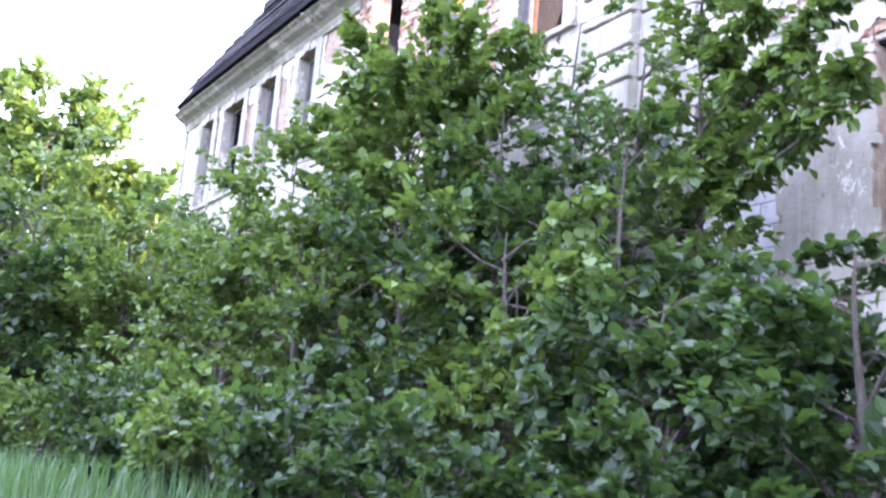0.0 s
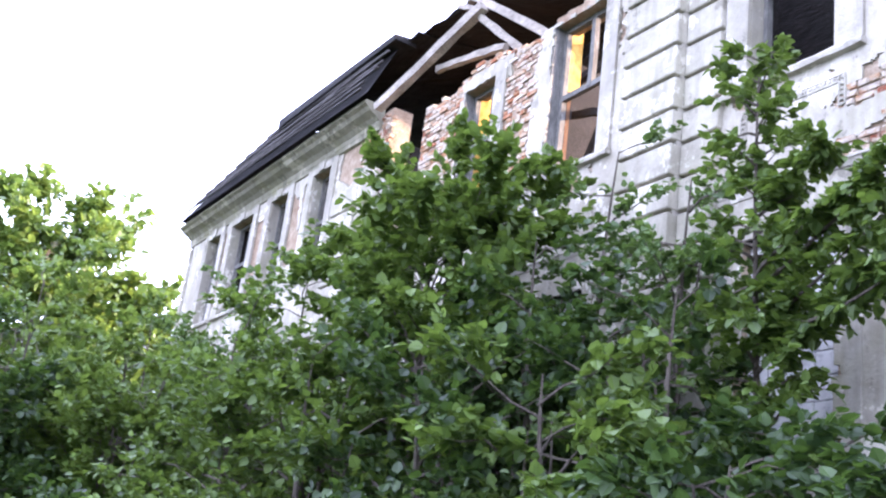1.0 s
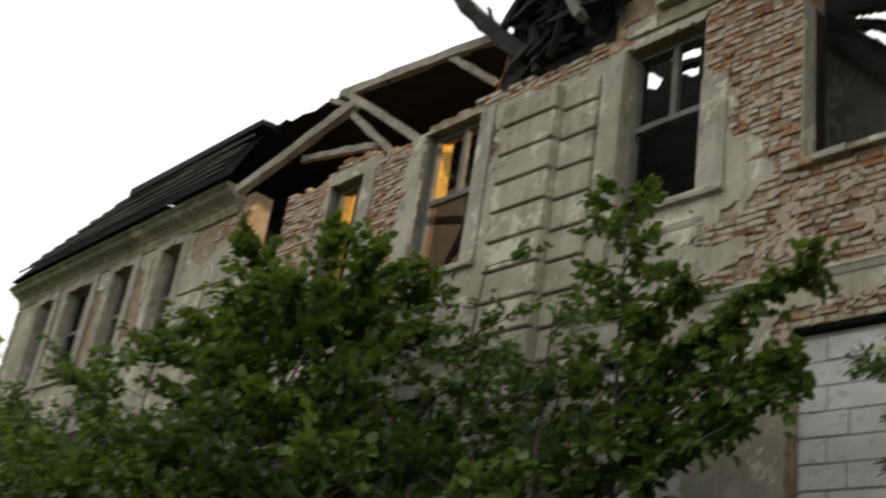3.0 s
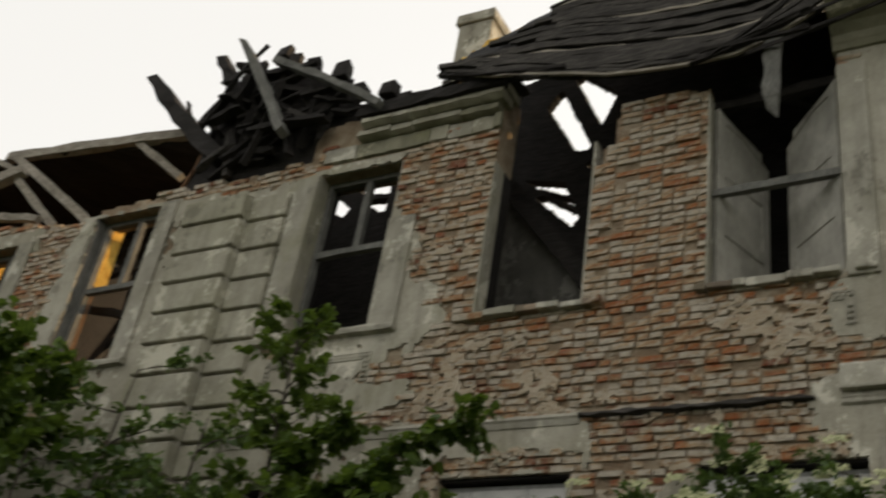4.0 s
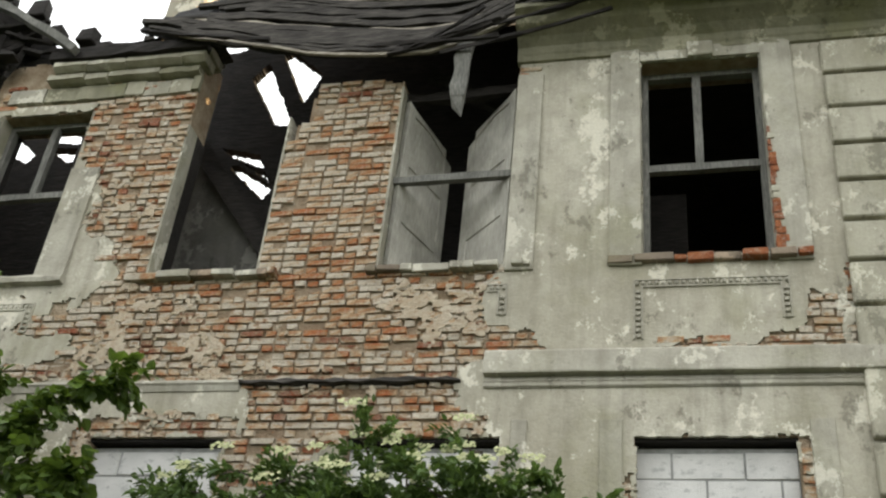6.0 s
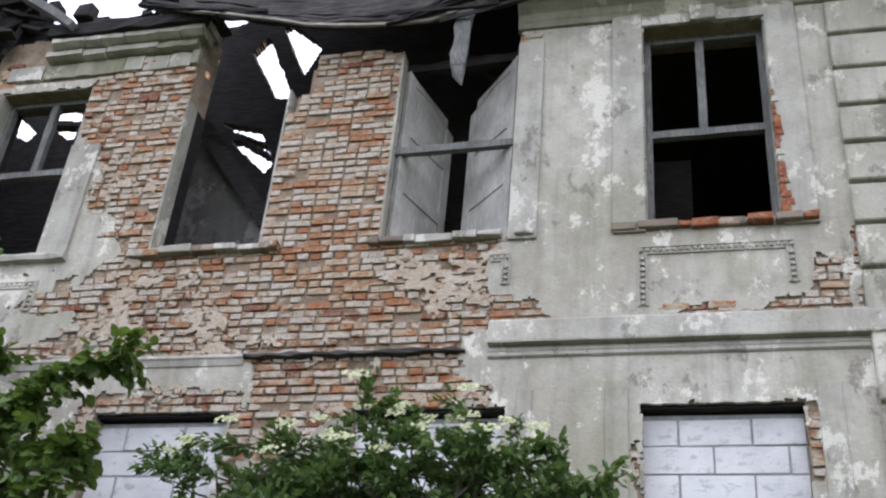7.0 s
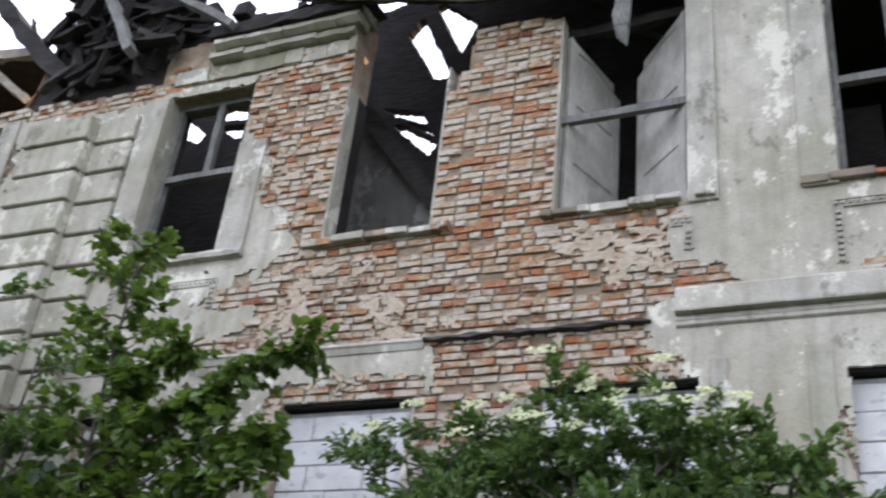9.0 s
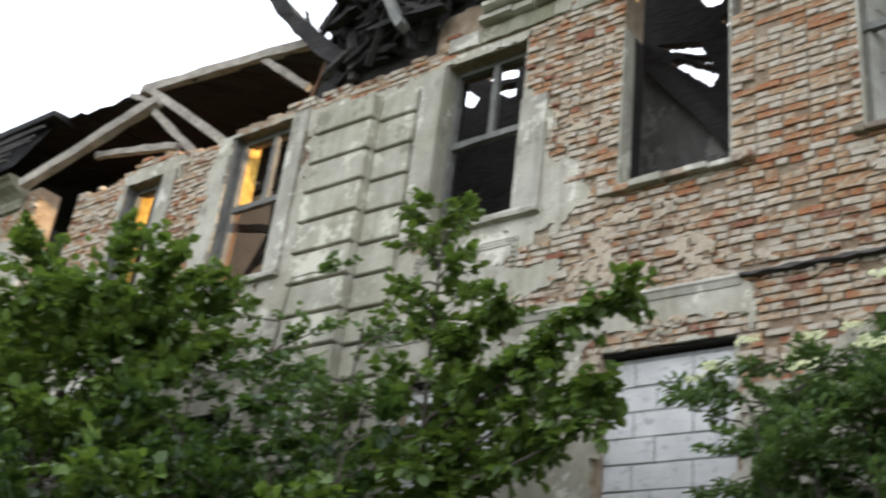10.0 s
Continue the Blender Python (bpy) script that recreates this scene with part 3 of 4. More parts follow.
    if sill:
        part("sill", moulding(bmesh.new(), x0 - width - 0.02, x1 + width + 0.02, [(0.42, z0 + 0.01), (-0.08, z0 - 0.015), (-0.1, z0 - thick * 0.5), (-0.09, z0 - thick), (0.03, z0 - thick - 0.01), (0.42, z0 - 0.05)], worn), sill, s, "worn projecting sill")
    return s


surround(5.34, 6.6, 7.43, 9.98, sill=None, width=0.31)
surround(-2.42, -1.18, 7.45, 9.87, head=False, width=0.36, right_top=8.95)
surround(2.69, 4.02, 7.42, 9.9, left=False, head=False, sill=None)
surround(0.14, 1.4, 7.42, 9.55, left=False, right=False, head=False, sill=None)
# dark grey linings below make these reveals look out of the sun
surround(-6.42, -5.15, 7.45, 9.98, left=False, head=False, width=0.3, lining=GREY_FRAME)
surround(-8.9, -7.92, 7.45, 9.75, left=False, head=False, width=0.3, lining=GREY_FRAME)
surround(-11.3, -10.25, 7.45, 9.2, right=False, head=False, lining=GREY_FRAME)
for w in UPPER[:4]:
    surround(*w)

def brick_sill(x0, x1, z, drop, material, share):
    """A sill of worn bricks on edge, some broken short, some lost."""
    s = thing("window_sill", "crumbling brick window sill with broken edges", "window sill", kind="structure")
    x = x0
    while x < x1 - 0.05:
        w = min(sr.choice((0.12, 0.25, 0.25, 0.38)), x1 - x)
        if sr.random() < share:
            out = sr.uniform(0.05, 0.12)
            part("brick", boxes((x, x + w - 0.01, -out, 0.4, z - drop + sr.uniform(-0.01, 0.012), z + sr.uniform(-0.012, 0.01)), bevel=0.008, jitter=0.007), sr.choice(material), s)
        x += w
    return s


brick_sill(5.02, 6.92, 7.425, 0.075, (BRICK_SILL, BRICK_SILL, SILL_STONE), 0.97)
# bare bricks where the plaster has broken off along a window's edge
torn = thing("broken_jamb", "red bricks laid bare along a broken window edge", "brickwork", kind="structure")
for k in range(18):
    w = sr.uniform(0.03, 0.1) * (1.2 - 0.04 * k)
    z = 7.45 + 0.083 * k
    part("brick", boxes((6.592, 6.6 + w, -0.05 + sr.uniform(-0.004, 0.004), 0.12, z, z + 0.073), jitter=0.006), sr.choice((BRICK_SILL, BRICK_SILL, STUCCO)), torn)
brick_sill(-0.06, 1.66, 7.415, 0.075, (TRIM, SILL_STONE, TRIM, BRICK), 0.95)
brick_sill(2.6, 4.28, 7.415, 0.075, (TRIM, SILL_STONE, TRIM, BRICK), 0.95)

# apron panels with a beaded border under the sills
def apron(x0, x1, z0, z1, broken=False):
    a = thing("apron_panel", "sunk plaster panel with a beaded border below a window", "wall panel", kind="structure")
    bm = bmesh.new()
    w, t = 0.09, 0.016
    for edge in (0.0, w - t):
        box(bm, x1 - 0.2 if broken else x0 + edge, x1 - edge, -0.022, 0.01, z1 - edge - t, z1 - edge)
        if not broken:
            box(bm, x0 + edge, x0 + edge + t, -0.022, 0.01, z0, z1 - edge - t)
        box(bm, x1 - edge - t, x1 - edge, -0.022, 0.01, z0 + 0.2, z1 - edge - t)
    part("border", bm, TRIM, a)
    bm = bmesh.new()
    n_b = int((x1 - x0) / 0.06)
    for i in range(n_b):
        x = x0 + (i + 0.5) * (x1 - x0) / n_b
        if not broken or x > x1 - 0.2:
            box(bm, x - 0.019, x + 0.019, -0.03, 0.0, z1 - 0.066, z1 - 0.024, bevel=0.008)
    for i in range(int((z1 - z0 - w) / 0.06)):
        z = z0 + 0.03 + i * 0.06
        if not broken:
            box(bm, x0 + 0.024, x0 + 0.066, -0.03, 0.0, z - 0.018, z + 0.018, bevel=0.008)
        if z > z0 + 0.2:
            box(bm, x1 - 0.066, x1 - 0.024, -0.03, 0.0, z - 0.018, z + 0.018, bevel=0.008)
    part("beading", bm, TRIM, a)
    return a


apron(5.26, 6.68, 6.52, 7.17)
apron(2.75, 4.06, 6.62, 7.17, True)
apron(-2.5, -1.05, 6.55, 7.12)

# ---------- timber window frames ----------
def window(x0, x1, z0, z1, name, label, transom, mullion=0.5, material=GREY_FRAME, sides=True, low_mullion=False, y=0.2):
    w = thing(name, label, "window", kind="structure")
    if sides:
        part("frame", boxes((x0 + 0.012, x0 + 0.075, y, y + 0.09, z0, z1), (x1 - 0.075, x1 - 0.012, y, y + 0.09, z0, z1), (x0 + 0.075, x1 - 0.075, y, y + 0.09, z1 - 0.07, z1), jitter=0.004), material, w)
    part("transom", beam((x0, y + 0.04, transom), (x1, y + 0.04, transom + 0.02), 0.08, 0.085, 0.004), material, w)
    if mullion:
        c = x0 + (x1 - x0) * mullion
        part("mullion", beam((c, y + 0.04, transom), (c, y + 0.04, z1), 0.085, 0.085, 0.003), material, w)
    if low_mullion:
        c = x0 + (x1 - x0) * 0.5
        part("mullion", beam((c, y + 0.04, z0), (c, y + 0.04, transom), 0.07, 0.07, 0.003), material, w)
    return w


window(5.34, 6.6, 7.43, 9.98, "window_1", "glassless grey timber window frame with mullion and transom", 8.66, 0.47)
window(-2.42, -1.18, 7.45, 9.87, "window_2", "empty grey timber window frame with mullion and transom", 8.74, 0.52)
window(-6.42, -5.15, 7.45, 9.98, "window_3", "weathered grey timber window frame, glass gone", 8.8, 0.55, GREY_FRAME)
window(-8.9, -7.92, 7.45, 9.75, "window_4", "weathered grey timber window frame, glass gone", 8.8, 0.6, GREY_FRAME)
window(2.69, 4.02, 7.42, 9.9, "window_5", "single dark timber crossbar left in a roofless window", 8.62, 0, GREY_FRAME, False, y=0.1)
for i, w in enumerate(UPPER[:4]):
    window(*w, "window_%d" % (6 + i), "dark empty timber window frame", 8.9, 0.5, GREY_FRAME, True, True)

# inner shutters of the roofless window
def shutter(hinge, free, z0, z1, slope):
    s = thing("window_shutter", "grey panelled wooden inner shutter standing ajar", "shutter", (*hinge, z0))
    h, f = Vector((*hinge, 0)), Vector((*free, 0))
    d = (f - h)
    nrm = Vector((d.y, -d.x, 0)).normalized() * 0.02

    def slab(u0, u1, za, zb, t):
        bm = bmesh.new()
        vs = []
        for u in (u0, u1):
            for side in (-1, 1):
                for top in (0, 1):
                    z = (za if top == 0 else zb) - slope * u * top * (zb > z1 - 0.1)
                    vs.append(bm.verts.new(h + d * u + nrm * side * t + Vector((0, 0, z))))
        for q in ((0, 1, 3, 2), (4, 6, 7, 5), (0, 4, 5, 1), (2, 3, 7, 6), (0, 2, 6, 4), (1, 5, 7, 3)):
            bm.faces.new([vs[i] for i in q])
        return bm
    part("board", slab(0, 1, z0, z1, 0.6), PALE_PAINT, s)
    for u0, u1 in ((0.0, 0.14), (0.86, 1.0)):
        part("stile", slab(u0, u1, z0, z1, 1.3), PALE_PAINT, s)
    for za, zb in ((z0, z0 + 0.16), (z0 + 0.75, z0 + 0.9), (z0 + 1.5, z0 + 1.65), (z1 - 0.14, z1)):
        part("rail", slab(0.14, 0.86, za, zb, 1.3), PALE_PAINT, s)
    return s


shutter((2.74, 0.14), (3.06, 1.0), 7.42, 9.78, 0.3)
shutter((3.99, 0.14), (3.36, 0.76), 7.42, 9.86, 0.3)

# ---------- walled-up lower windows ----------
def infill(x0, x1):
    w = thing("block_infill", "window opening walled up with white aerated concrete blocks", "walled-up window", ((x0 + x1) / 2, 0.16, LOW0), "walled-up windows")
    part("joint", boxes((x0, x1, 0.16, 0.3, LOW0, LOW1 - 0.05)), JOINT, w, "smeared grey mortar")
    z, k = LOW1 - 0.08 - 9 * 0.252, rng.randint(0, 1)
    while z < LOW1 - 0.1:
        h = min(0.235, LOW1 - 0.08 - z)
        x = x0 + 0.01 - (0.3 if k % 2 else rng.uniform(0, 0.12))
        while x < x1 - 0.03:
            a, c = max(x, x0 + 0.008), min(x + 0.59, x1 - 0.008)
            if c - a > 0.05:
                dy = rng.uniform(-0.006, 0.006)
                part("block", boxes((a, c, 0.145 + dy, 0.29, z, z + h), bevel=0.006, jitter=0.003), BLOCK, w)
            x += 0.608
        z += 0.252
        k += 1
    return w


for x0, x1 in LOWER:
    infill(x0, x1)
    hood = thing("window_surround", "flat grey plaster frame round a walled-up window", "window surround", kind="structure")
    for a, c in ((x0 - 0.3, x0 - 0.1), (x1 + 0.1, x1 + 0.3)) if not -0.5 < x0 < 4 else ((x1 + 0.1, x1 + 0.24),) if x0 > 2 else ():
        part("jamb", boxes((a, c, -0.022, 0.02, 3.4, 5.72), bevel=0.005, jitter=0.004), TRIM, hood)
    part("lintel", boxes((x0, x1, 0.05, 0.5, LOW1 - 0.03, LOW1 + 0.04), jitter=0.006), CHAR_AND_SHADE, hood, "dark timber lintel")

# ---------- roofs ----------
def roof_sheet(name, x0, x1, steps_x, prof, sag, material, thick=0.05, rough=0.02, uneven=0.0):
    """A roof skin along x: prof(u) gives (y, z) up the slope, sag(x, u) lowers it."""
    us = np.linspace(0, 1, 13)
    vs, fs = [], []
    for k in (0, 1):
        for i in range(steps_x + 1):
            x = x0 + (x1 - x0) * i / steps_x
            for u in us:
                y, z = prof(u)
                vs.append((x + rng.uniform(-rough, rough), y + k * thick + rng.uniform(-rough, rough), z - sag(x, u) - k * thick * 0.4 + rng.uniform(-rough, rough)))
    m1 = len(us)
    off = (steps_x + 1) * m1
    for i in range(steps_x):
        for j in range(m1 - 1):
            a = i * m1 + j
            fs += [(a, a + m1, a + m1 + 1, a + 1), (off + a, off + a + 1, off + a + m1 + 1, off + a + m1)]
    for i in range(steps_x):
        a, c = i * m1, i * m1 + m1 - 1
        fs += [(a, off + a, off + a + m1, a + m1), (c, c + m1, off + c + m1, off + c)]
    for j in range(m1 - 1):
        a, c = j, steps_x * m1 + j
        fs += [(a, a + 1, off + a + 1, off + a), (c, off + c, off + c + 1, c + 1)]
    return mesh_from(name, vs, fs, material)


def line(p, q):
    return lambda u: (p[0] + (q[0] - p[0]) * u, p[1] + (q[1] - p[1]) * u)


flat = lambda x, u: 0.0
# west roof: steep lower slope, projecting ledge, upper slope, hipped at the end
west = thing("roof_west", "steep dark roof over the standing wing", "roof", kind="structure")
bm = bmesh.new()
pts = [(-22.55, -0.55, 10.62), (-11.7, -0.55, 10.6), (-11.9, 0.16, 12.1), (-17.6, 0.16, 12.25), (-22.55, 9.6, 10.62), (-17.6, 8.6, 12.05)]
v = [bm.verts.new(p) for p in pts]
bm.faces.new((v[0], v[1], v[2], v[3]))
bm.faces.new((v[4], v[0], v[3], v[5]))
bmesh.ops.solidify(bm, geom=bm.faces[:], thickness=0.08)
part("lower_slope", bm, ROOFING, west)
part("ledge", boxes((-17.3, -11.6, -0.2, 0.3, 11.86, 12.02), jitter=0.03), ROOFING, west)
part("upper_slope", roof_sheet("upper_slope", -17.2, -11.2, 20, line((0.1, 11.98), (4.6, 12.6)), flat, ROOFING, 0.06), None, west)
part("rear_slope", roof_sheet("rear_slope", -20.0, -9.4, 10, line((4.6, 12.7), (9.6, 10.8)), flat, ROOFING, 0.06), None, west)
for i in range(9):
    z = 10.8 + i * 0.14
    y = -0.57 + i * 0.062
    part("batten", beam((-22.1 + i * 0.48, y, z), (-12.0 + rng.uniform(-0.5, 0.3), y, z + rng.uniform(-0.05, 0.05)), 0.04, 0.04, 0.012, 9), BATTEN, west)

# open middle of the roof: bare timbers over the broken wall
def timber(p, q, w, h, material, label, splinter=0.0, name="roof_beam", rough=0.014):
    ob = part(name, beam(p, q, w, h, rough, 8, splinter), material)
    return tagged(ob, label, "beam", "roof timbers")


timber((-11.4, -0.42, 10.2), (-8.75, 0.05, 11.42), 0.16, 0.17, OLD_BEAM, "grey weathered eaves beam hanging loose")
timber((-9.6, 0.25, 12.02), (-5.25, 0.25, 11.5), 0.14, 0.16, OLD_BEAM, "sagging grey purlin above the broken wall")
timber((-9.45, 0.2, 12.0), (-7.0, 0.3, 10.2), 0.13, 0.14, OLD_BEAM, "grey rafter leaning on the wall head")
timber((-8.9, 0.1, 11.3), (-7.75, 0.3, 10.25), 0.11, 0.12, OLD_BEAM, "short grey rafter leaning on the wall head")
timber((-10.2, 0.1, 10.75), (-8.0, 0.15, 10.35), 0.11, 0.12, OLD_BEAM, "grey tie beam lying along the wall head")
timber((-6.55, 0.25, 11.65), (-5.4, 0.35, 10.75), 0.11, 0.11, OLD_BEAM, "short grey rafter leaning on the wall head")
timber((-9.9, 0.2, 12.0), (-9.0, 0.2, 11.5), 0.08, 0.09, OLD_BEAM, "short grey rafter end")
for x in (-8.2, -7.3, -6.3, -5.6):
    timber((x, 0.5, 10.3), (x - 0.6, 2.6, 12.3), 0.1, 0.12, CHAR_AND_SHADE, "blackened rafter inside the open roof")
mid = thing("roof_middle", "dark boarded roof remnant with gaps and holes", "roof", kind="structure")
part("boarding", roof_sheet("boarding", -13.2, -5.2, 24, line((0.25, 12.05), (4.6, 12.5)), lambda x, u: 0.13 * max(0.0, x + 10) * (1 - u), CHAR_AND_SHADE, 0.06, 0.04), None, mid)
# added upright dark sheet; it shuts out the sky behind the open roof
part("dark_backstop", roof_sheet("dark_backstop", -14.0, -5.0, 12, line((2.4, 12.3), (2.8, 11.15)), flat, CHAR_AND_SHADE, 0.05, 0.05), None, mid)

# heap of fallen roof over the pilaster
heap = thing("collapsed_roof_piece", "heap of blackened collapsed roof boards on the wall head", "debris", (-3.6, 0.3, 10.1))
HEAP = [(-5.0, 10.2), (-4.75, 11.2), (-4.7, 12.25), (-4.4, 12.5), (-3.85, 12.42), (-3.13, 12.0), (-2.56, 11.62), (-1.95, 10.98), (-2.0, 10.5), (-2.33, 10.25), (-3.28, 10.15), (-4.4, 10.2)]
HOLES = [(-4.58, 12.05, 0.08), (-3.12, 11.3, 0.055), (-2.76, 11.29, 0.04), (-2.57, 10.54, 0.06), (-4.23, 11.09, 0.045)]


def heap_on(x, z):
    ax, az = x + 0.2 * (fractal(x, z, 3, 51) - 0.5), z + 0.3 * (fractal(x, z, 3, 52) - 0.5)
    r = inside(HEAP, ax, az)
    for hx, hz, hr in HOLES:
        r &= (x - hx) ** 2 + (z - hz) ** 2 > (hr * (0.6 + 0.8 * vnoise(x, z, 14, 5))) ** 2
    return r


part("boarding", sheet("boarding", -5.6, -1.6, 9.9, 12.6, 0.04, lambda x, z: heap_on(x, z) & heap_on(x, z + 0.12), 0.14, 0.3, CHAR_AND_SHADE, 0.1, 0.35, 5), None, heap)
hr = random.Random(31)
done = 0
while done < 60:
    x, z = hr.uniform(-5.3, -1.9), hr.uniform(10.1, 12.2)
    a = hr.choice((0.9, 1.2, 1.57, 1.9, 2.3, 0.3, -0.4)) + hr.uniform(-0.2, 0.2)
    ln = hr.uniform(0.4, 1.3)
    dx, dz = math.sin(a) * ln / 2, math.cos(a) * ln / 2
    if not bool(np.all(inside(HEAP, np.array([x - dx, x, x + dx]), np.array([z - dz, z, z + dz])))):
        continue
    y = hr.uniform(-0.3, 0.08)
    part("plank", beam((x - dx, y, z - dz), (x + dx, y + hr.uniform(-0.15, 0.15), z + dz), hr.uniform(0.05, 0.2), hr.uniform(0.03, 0.09), 0.018, 4, hr.choice((0, 0.3))), CHAR_AND_SHADE if hr.random() < 0.9 else BATTEN, heap)
    done += 1
for x, z, k in ((-3.68, 12.4, 0.24), (-3.4, 12.2, 0.16), (-3.04, 11.98, 0.2), (-2.5, 11.68, 0.26), (-2.1, 11.24, 0.17), (-1.62, 11.12, 0.24), (-1.35, 10.9, 0.2), (-1.05, 10.8, 0.14)):
    part("roof_tile", boxes((x - k / 2, x + k / 2, -0.1, 0.06, z - k * 0.5, z + k * 0.6), bevel=0.015, jitter=0.035), CHAR_AND_SHADE, heap)
timber((-4.35, 0.0, 10.6), (-6.24, -0.1, 12.58), 0.25, 0.24, CHAR_AND_SHADE, "thick charred beam with a splintered end", 0.5, rough=0.03)
timber((-4.9, 0.0, 11.2), (-5.3, -0.1, 11.85), 0.05, 0.05, CHAR_AND_SHADE, "thin charred lath", 0.3)
timber((-4.75, 0.05, 10.5), (-4.6, -0.05, 12.1), 0.07, 0.06, CHAR_AND_SHADE, "thin charred lath", 0.3)
timber((-3.95, 0.0, 11.0), (-4.9, -0.1, 12.68), 0.2, 0.17, CHAR_AND_SHADE, "charred post with a splintered end", 0.45, rough=0.03)
timber((-2.95, -0.38, 10.45), (-4.08, -0.42, 12.33), 0.18, 0.12, GREY_FRAME, "grey splintered plank leaning on the heap", 0.4)
timber((-3.55, -0.28, 12.0), (-1.5, -0.3, 10.62), 0.12, 0.1, GREY_FRAME, "grey weathered rafter lying on the heap")
timber((-5.05, 0.1, 10.1), (-4.75, 0.1, 11.0), 0.16, 0.04, BROWN_WOOD, "raw brown broken board")
timber((-2.3, 0.0, 10.95), (0.2, 0.0, 10.95), 0.05, 0.05, CHAR_AND_SHADE, "thin dark batten over the wall head", 0.2)
timber((-1.2, -0.1, 10.85), (0.6, -0.1, 10.8), 0.06, 0.05, CHAR_AND_SHADE, "thin dark batten over the wall head", 0.2)
timber((-1.5, 0.05, 10.62), (-0.6, 0.0, 11.0), 0.05, 0.05, CHAR_AND_SHADE, "thin dark batten over the wall head", 0.2)

# sagging roof over the two roofless windows, and the corrugated roof beside it
def sag_low(x):
    """Height of the sagging lower edge."""
    t = np.clip((x + 0.8) / 4.9, 0, 1)
    return 10.74 - 0.95 * np.sin(np.pi * min(1.0, t * 0.62 + 0.02)) ** 1.0 * 0.92 + (0.42 * max(0, (t - 0.84) / 0.16))


sag_roof = thing("roof_sagging", "sagging black roof skin with loose battens", "roof", kind="structure")
part("boarding", roof_sheet("boarding", -0.75, 4.8, 30, line((-0.28, 0.0), (0.95, 2.75)), lambda x, u: -sag_low(x) - 0.28 + (1 - u) * 0.0 + 0.55 * u * max(0.0, (0.9 - x)) ** 1.3, ROOFING, 0.06, 0.02), None, sag_roof)
for i in range(30):
    u = (i / 29) ** 1.25
    a, c = -0.8 + rng.uniform(0, 1.2) + 0.5 * u, rng.uniform(3.6, 5.0)
    bm = bmesh.new()
    prev = None
    lift = rng.uniform(-0.05, 0.06)
    wide = rng.choice((0.02, 0.025, 0.035)) if i % 9 else 0.018
    for k in range(15):
        x = a + (c - a) * k / 14
        y, z = -0.34 + 1.2 * u, sag_low(x) + 0.28 + 2.7 * u - 0.55 * u * max(0.0, (0.9 - x)) ** 1.3 + lift * math.sin(k / 14 * 3.1 + i) - 0.22 * (1 - u) * (rng.random() < 0.5) * 0.2
        ring = [bm.verts.new((x, y - wide, z - wide)), bm.verts.new((x, y - wide, z + wide)), bm.verts.new((x, y + wide, z + wide)), bm.verts.new((x, y + wide, z - wide))]
        if prev:
            for q in range(4):
                bm.faces.new((prev[q], prev[(q + 1) % 4], ring[(q + 1) % 4], ring[q]))
        else:
            bm.faces.new(ring[::-1])
        prev = ring
    bm.faces.new(prev)
    part("batten", bm, BATTEN if i % 9 else OLD_BEAM, sag_roof)
for i in range(7):
    x = -0.6 + rng.uniform(0, 4.2)
    timber((x, -0.4, sag_low(x) + 0.2 + rng.uniform(-0.1, 0.15)), (x + rng.uniform(0.8, 1.9), -0.45, sag_low(min(4, x + 1.2)) + 0.2 + rng.uniform(-0.12, 0.1)), 0.035, 0.035, CHAR_AND_SHADE, "loose dark batten hanging from the eaves")
timber((3.47, -0.3, 10.3), (3.42, -0.3, 9.24), 0.17, 0.08, GREY_FRAME, "grey broken plank hanging from the eaves", 0.4)
timber((2.2, 0.2, 9.85), (4.1, 0.3, 10.0), 0.1, 0.12, CHAR_AND_SHADE, "blackened beam across the window head")
timber((2.9, 0.3, 10.3), (4.0, 0.6, 9.75), 0.1, 0.14, CHAR_AND_SHADE, "blackened rafter fallen across the window")
timber((-1.9, -0.15, 10.62), (0.3, -0.2, 10.6), 0.16, 0.14, CHAR_AND_SHADE, "charred wall plate on the cornice stump", 0.2)

east = thing("roof_east", "dark roof with a corrugated cement eaves strip", "roof", kind="structure")
part("lower_slope", roof_sheet("lower_slope", 4.2, 12.5, 20, line((-0.42, 10.62), (0.95, 13.1)), flat, ROOFING, 0.06), None, east)
part("upper_slope", roof_sheet("upper_slope", 1.0, 12.5, 20, line((0.9, 13.0), (4.6, 15.0)), lambda x, u: 0.25 * max(0, 3 - x) * (1 - u) * 0.3, ROOFING, 0.06), None, east)
part("rear_slope", roof_sheet("rear_slope", 4.0, 12.5, 8, line((4.6, 15.0), (9.6, 10.8)), flat, ROOFING, 0.06), None, east)
vs, fs = [], []
nw = 200
for i in range(nw + 1):
    x = 4.15 + 8.2 * i / nw
    w = 0.028 * math.sin(x * 2 * math.pi / 0.177)
    drop = 0.16 * max(0, 1 - (x - 4.15) / 0.8)
    for y, z in ((-0.62, 10.5), (-0.12, 11.2)):
        for t in (0, 0.012):
            vs.append((x, y + w * 0.75, z - w * 0.6 - t + drop))
for i in range(nw):
    a = i * 4
    fs += [(a, a + 4, a + 6, a + 2), (a + 1, a + 3, a + 7, a + 5), (a, a + 1, a + 5, a + 4), (a + 2, a + 6, a + 7, a + 3)]
part("corrugated_strip", mesh_from("corrugated_strip", vs, fs, SHEET, True), None, east, "grey corrugated fibre-cement sheets")

# ---------- chimney ----------
chimney = thing("chimney", "pale plastered chimney rising from the ruined roof", "chimney", (-1.88, 2.3, 6.95))
